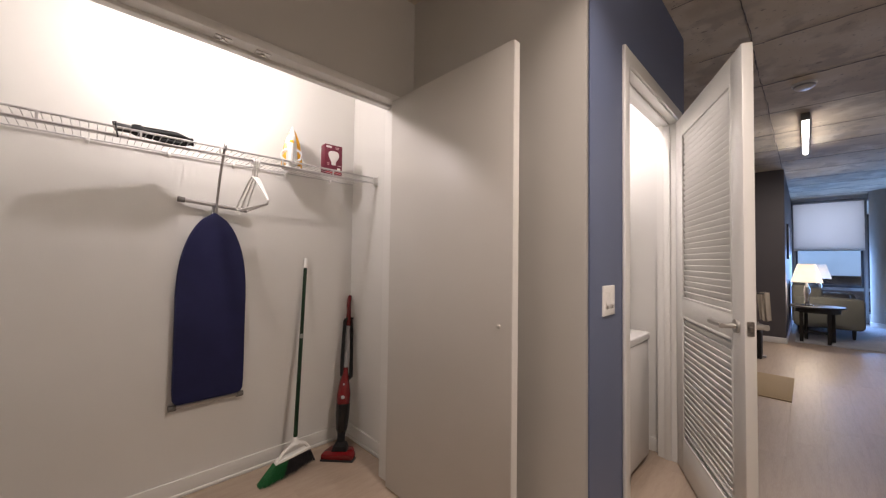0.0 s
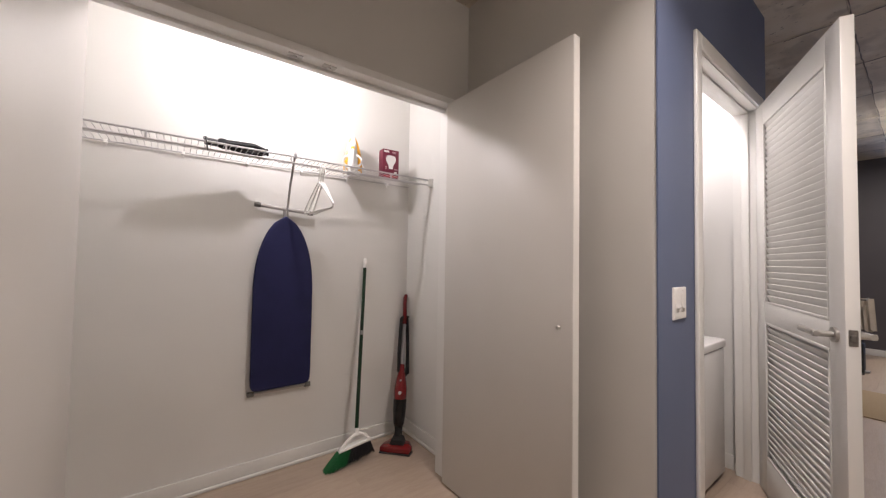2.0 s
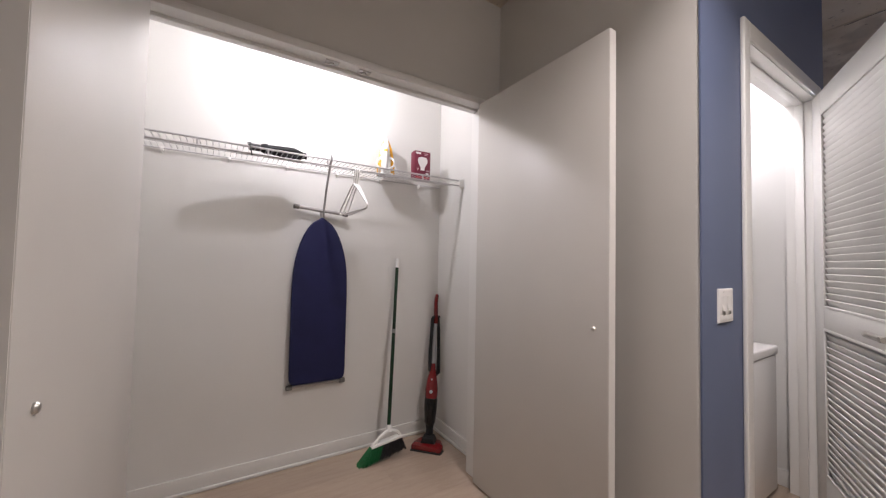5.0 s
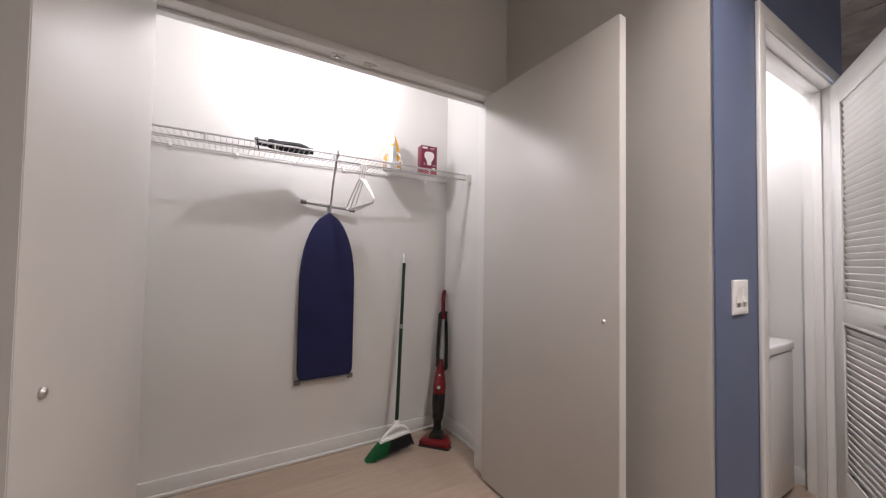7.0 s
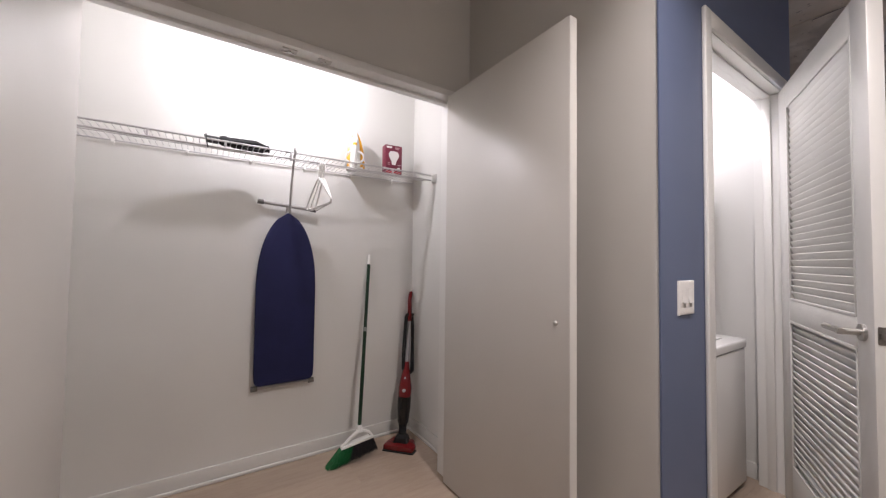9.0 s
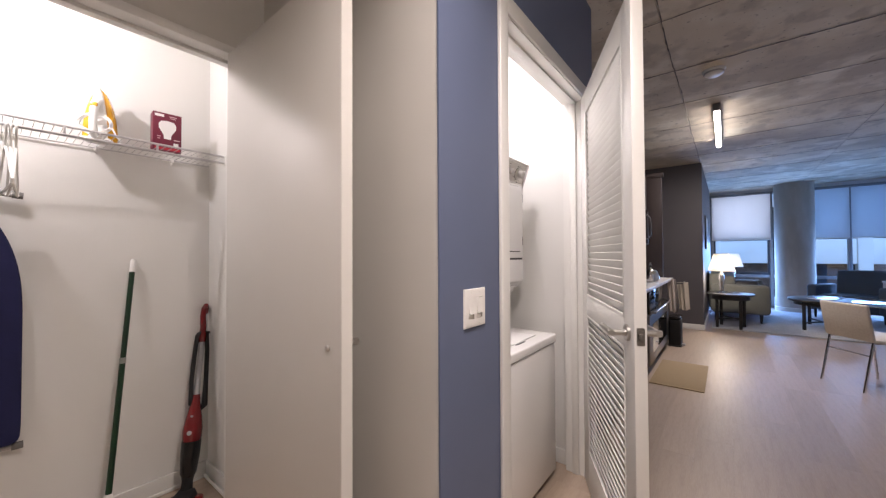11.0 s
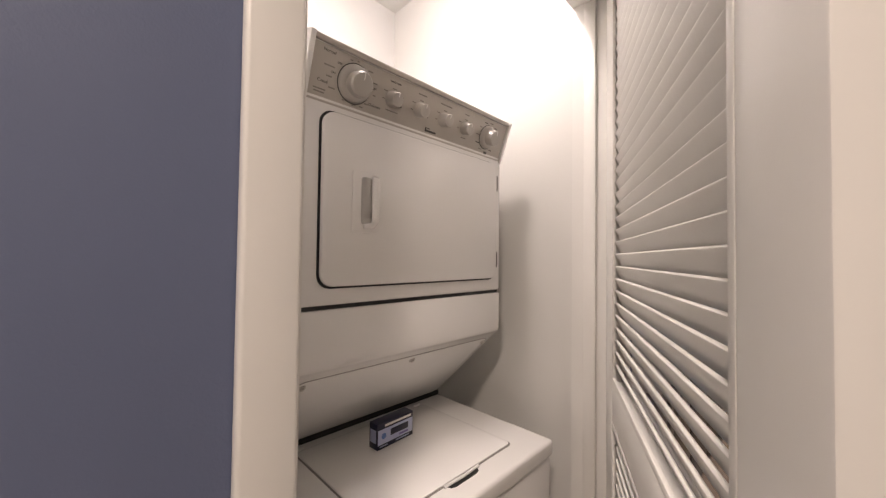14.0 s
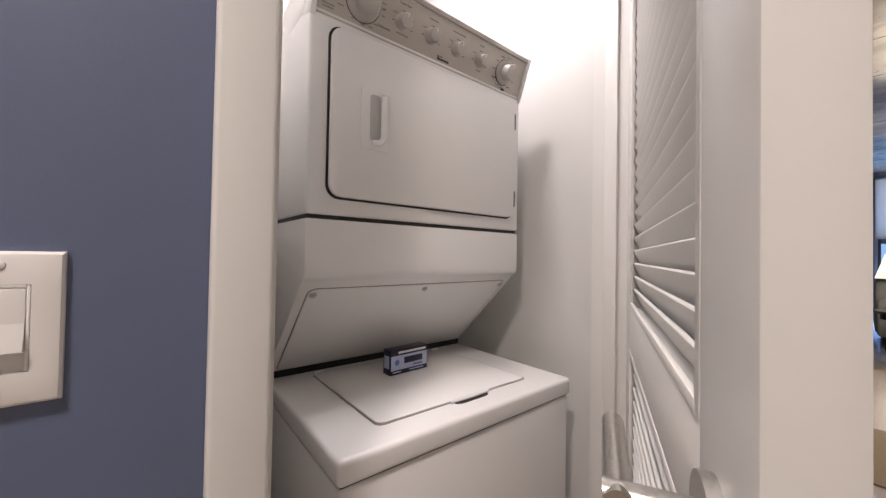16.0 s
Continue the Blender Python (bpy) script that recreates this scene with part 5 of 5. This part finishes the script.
for x in (0.1, 0.72):
    for y in (0.08, 1.78):
        part("leg", lathe([(0.018, 0), (0.028, 0.15), (0.028, 0.17)], 12, (x, y, 0)), BLACKWOOD, sofa)
pl = thing("throw_pillow", "black throw pillow on the sofa", "pillow", pose(0.62, 9.05, 0.46, 0, 0, 8))
part("cushion", moved(box(-0.2, 0.2, -0.07, 0.07, 0.0, 0.28, 0.06, 4), pose(0, 0, 0.01, -12)), BLACK, pl, smooth=60)

lv = thing("armchair", "wide dark blue-black tufted armchair on the rug", "armchair", pose(2.22, 10.35, 0.022, 0, 0, -30))
part("base", box(-0.42, 0.42, -0.36, 0.36, 0.15, 0.30, 0.03, 3), TEAL, lv)
part("seat_cushion", box(-0.37, 0.37, -0.42, 0.22, 0.30, 0.45, 0.04, 3), TEAL, lv, smooth=50)
part("backrest", moved(box(-0.36, 0.36, -0.09, 0.09, 0.0, 0.56, 0.05, 4), pose(0, 0.28, 0.33, -8)), TEAL, lv, smooth=50)
for x in (-0.2, 0.0, 0.2):
    for z in (0.57, 0.73):
        part("tuft_button", lathe([(0.014, 0), (0.014, 0.004), (0.006, 0.009)], 12), TEAL, lv, at=pose(x, 0.168 + (z - 0.33) * 0.14, z, 90 - 8, 0, 0))
for s in (-1, 1):
    part("armrest", box(s * 0.46 - 0.07, s * 0.46 + 0.07, -0.42, 0.38, 0.15, 0.62, 0.04, 3), TEAL, lv, smooth=50)
    for y in (-0.32, 0.32):
        part("leg", lathe([(0.014, 0), (0.024, 0.15)], 12, (s * 0.44, y, 0)), BLACKWOOD, lv)

ctb = thing("coffee_table", "oval black wooden coffee table with a crossed stretcher", "table", pose(1.60, 8.82, 0.022, 0, 0, 78))
ov_out = [(0.56 * math.cos(2 * math.pi * k / 40), 0.45 * math.sin(2 * math.pi * k / 40)) for k in range(40)]
part("tabletop", prism(ov_out, "z", 0.445, 0.48, 0.006), BLACKWOOD, ctb)
part("apron", prism([(u * 0.86, v * 0.84) for u, v in ov_out], "z", 0.39, 0.446), BLACKWOOD, ctb)
for x, y in ((-0.36, -0.22), (0.36, -0.22), (0.36, 0.22), (-0.36, 0.22)):
    part("leg", box(x - 0.022, x + 0.022, y - 0.022, y + 0.022, 0, 0.445, 0.003), BLACKWOOD, ctb)
part("stretcher", join(tube([(-0.36, -0.22, 0.10), (0.36, 0.22, 0.10)], 0.013, 8), tube([(0.36, -0.22, 0.112), (-0.36, 0.22, 0.112)], 0.013, 8)), BLACKWOOD, ctb)
mg = thing("magazine", "dark glossy magazine on the coffee table", "magazine", pose(1.54, 8.74, 0.503, 0, 0, 35), group="magazines")
part("pages", box(-0.105, 0.105, -0.14, 0.14, 0.0, 0.010, 0.001), PRINT_WHITE, mg)
part("cover", box(-0.107, 0.107, -0.142, 0.142, 0.0101, 0.0115), material("dark glossy cover", (0.05, 0.05, 0.06), 0.2, spots=((9, (0.3, 0.3, 0.32), 0.6),)), mg)
copy_thing(mg, pose(1.70, 9.00, 0.503, 0, 0, -20))

SIDEWHITE = material("white lacquered board", (0.72, 0.72, 0.72), 0.3, vary=0.02)
sb = thing("sideboard", "white lacquered media sideboard with an open shelf", "sideboard", pose(2.74, 9.55, 0))
part("top", box(-0.26, 0.24, -0.62, 0.62, 0.72, 0.75, 0.003), SIDEWHITE, sb)
part("bottom", box(-0.25, 0.24, -0.61, 0.61, 0.17, 0.20, 0.003), SIDEWHITE, sb)
for y in (-0.60, 0.12, 0.60):
    part("side_panel", box(-0.25, 0.24, y - 0.012, y + 0.012, 0.20, 0.72), SIDEWHITE, sb)
part("back_panel", box(0.22, 0.24, -0.6, 0.6, 0.2, 0.72), SIDEWHITE, sb)
part("shelf", box(-0.24, 0.22, 0.13, 0.59, 0.45, 0.47), SIDEWHITE, sb)
part("drawer_front", box(-0.265, -0.25, -0.59, 0.10, 0.205, 0.715, 0.002), SIDEWHITE, sb)
for x in (-0.2, 0.18):
    for y in (-0.54, 0.54):
        part("leg", lathe([(0.016, 0), (0.026, 0.17)], 12, (x, y, 0)), SIDEWHITE, sb)
SCREEN = material("matt black screen", (0.006, 0.006, 0.007), 0.5, spots=((2, (0.010, 0.010, 0.012), 0.5),))
SCREEN.node_tree.nodes["Principled BSDF"].inputs["Specular IOR Level"].default_value = 0.05
tv = thing("television", "black flat television on the sideboard", "television", pose(2.68, 9.62, 0.75, 0, 0, -82))
part("screen_body", box(-0.33, 0.33, -0.02, 0.03, 0.06, 0.64, 0.006), BLACK, tv)
part("screen", box(-0.318, 0.318, -0.0235, -0.0205, 0.075, 0.628), SCREEN, tv, "black glossy screen")
for s in (-1, 1):
    part("foot", join(tube([(s * 0.24, 0, 0.07), (s * 0.27, -0.10, 0.006)], 0.008, 8), tube([(s * 0.24, 0, 0.07), (s * 0.27, 0.10, 0.006)], 0.008, 8)), BLACK, tv)
vt = thing("wall_vent", "grey wall vent high on the pale wall", "vent", pose(3.0, 10.9, 2.05))
part("frame", box(-0.012, 0, -0.12, 0.12, -0.10, 0.10, 0.003), GREYP, vt)
for k in range(7):
    part("slat", box(-0.016, -0.010, -0.10, 0.10, -0.08 + 0.025 * k, -0.068 + 0.025 * k), GREYP, vt)
pf = thing("picture_frame", "black framed picture on the charcoal wall", "picture", pose(0.06, 8.75, 1.62))
part("frame", box(0, 0.025, -0.32, 0.32, -0.3, 0.3, 0.004), BLACKWOOD, pf)
part("mount", box(0.0252, 0.027, -0.28, 0.28, -0.26, 0.26), PRINT_WHITE, pf, "white mount")

# dining set
GLASS_TOP = glass("green-tinted table glass", (0.80, 0.92, 0.90))
gt = thing("dining_table", "round glass dining table on flat chrome legs", "table", pose(1.98, 6.08, -0.018))
part("tabletop", lathe([(0.585, 0.728), (0.6, 0.731), (0.6, 0.737), (0.585, 0.74)], 56), GLASS_TOP, gt, "round tinted glass top")
for q in (205, 295, 25, 115):
    c, s = math.cos(radians(q)), math.sin(radians(q))
    part("leg", moved(box(-0.03, 0.03, -0.006, 0.006, 0.018, 0.728, 0.002), pose(0.32 * c, 0.32 * s, 0, 0, 0, q + 90)), CHROME, gt, "flat chrome leg")
part("floor_ring", join(tube([(0.32 * math.cos(radians(q)), 0.32 * math.sin(radians(q)), 0.029) for q in range(0, 360, 15)], 0.011, 8, closed=True)), CHROME, gt)
CREAM = material("cream leatherette", (0.76, 0.71, 0.63), 0.5, spots=((60, (0.6, 0.54, 0.46), 0.4),), bump=0.0006, bump_scale=300)


def dining_chair(m):
    c = thing("dining_chair", "cream leatherette dining chair on chrome legs", "chair", m, group="dining chairs")
    part("seat", prism([(-0.20, 0.452), (-0.12, 0.443), (0.1, 0.445), (0.22, 0.462), (0.225, 0.482), (0.1, 0.470), (-0.12, 0.468), (-0.20, 0.478)], "y", -0.205, 0.205, 0.006), CREAM, c, smooth=50)
    part("backrest", prism([(-0.215, 0.46), (-0.245, 0.62), (-0.270, 0.775), (-0.257, 0.787), (-0.243, 0.775), (-0.220, 0.62), (-0.190, 0.46)], "y", -0.205, 0.205, 0.006), CREAM, c, smooth=50)
    for y in (-0.185, 0.185):
        part("leg", tube([(-0.285, y, 0.012), (-0.225, y, 0.30), (-0.195, y, 0.446)], 0.010, 8), CHROME, c)
        part("leg", tube([(0.245, y, 0.012), (0.215, y, 0.30), (0.20, y, 0.446)], 0.010, 8), CHROME, c)
        part("seat_rail", tube([(-0.20, y, 0.443), (0.20, y, 0.443)], 0.009, 8), CHROME, c)
    part("stretcher", tube([(-0.219, -0.185, 0.33), (-0.219, 0.185, 0.33)], 0.007, 8), CHROME, c)
    return c


ch = dining_chair(pose(1.41, 5.62, -0.012, 0, 0, 36))
copy_thing(ch, pose(2.12, 6.95, -0.012, 0, 0, 252))
vz = thing("bowl", "pale ceramic bowl on the glass table", "bowl", pose(2.08, 6.05, 0.722))
part("dish", lathe([(0.05, 0), (0.055, 0.01), (0.10, 0.05), (0.13, 0.10), (0.126, 0.102), (0.095, 0.055), (0.04, 0.015)], 28), WHITE_PLASTIC, vz)

# ---- floor planks ----
random.seed(11)
kinds = {}
PW, PL = 0.19, 1.48
nx = int(5.3 / PW) + 1
for i in range(nx):
    x0 = -2.1 + PW * i
    y = -2.3 - random.uniform(0, PL)
    while y < 11.6:
        a, b = max(y, -2.3), min(y + PL, 11.6)
        if b - a > 0.04:
            key = round(b - a, 2)
            if key not in kinds:
                kinds[key] = mesh_of("plank", box(-PW / 2 + 0.0002, PW / 2 - 0.0002, -(b - a) / 2 + 0.0002, (b - a) / 2 - 0.0002, -0.0125, 0.0), WOOD_FLOOR)
            p = new("plank", kinds[key])
            p.parent = floor_ob
            p.location = (x0 + PW / 2, (a + b) / 2, 0)
        y += PL
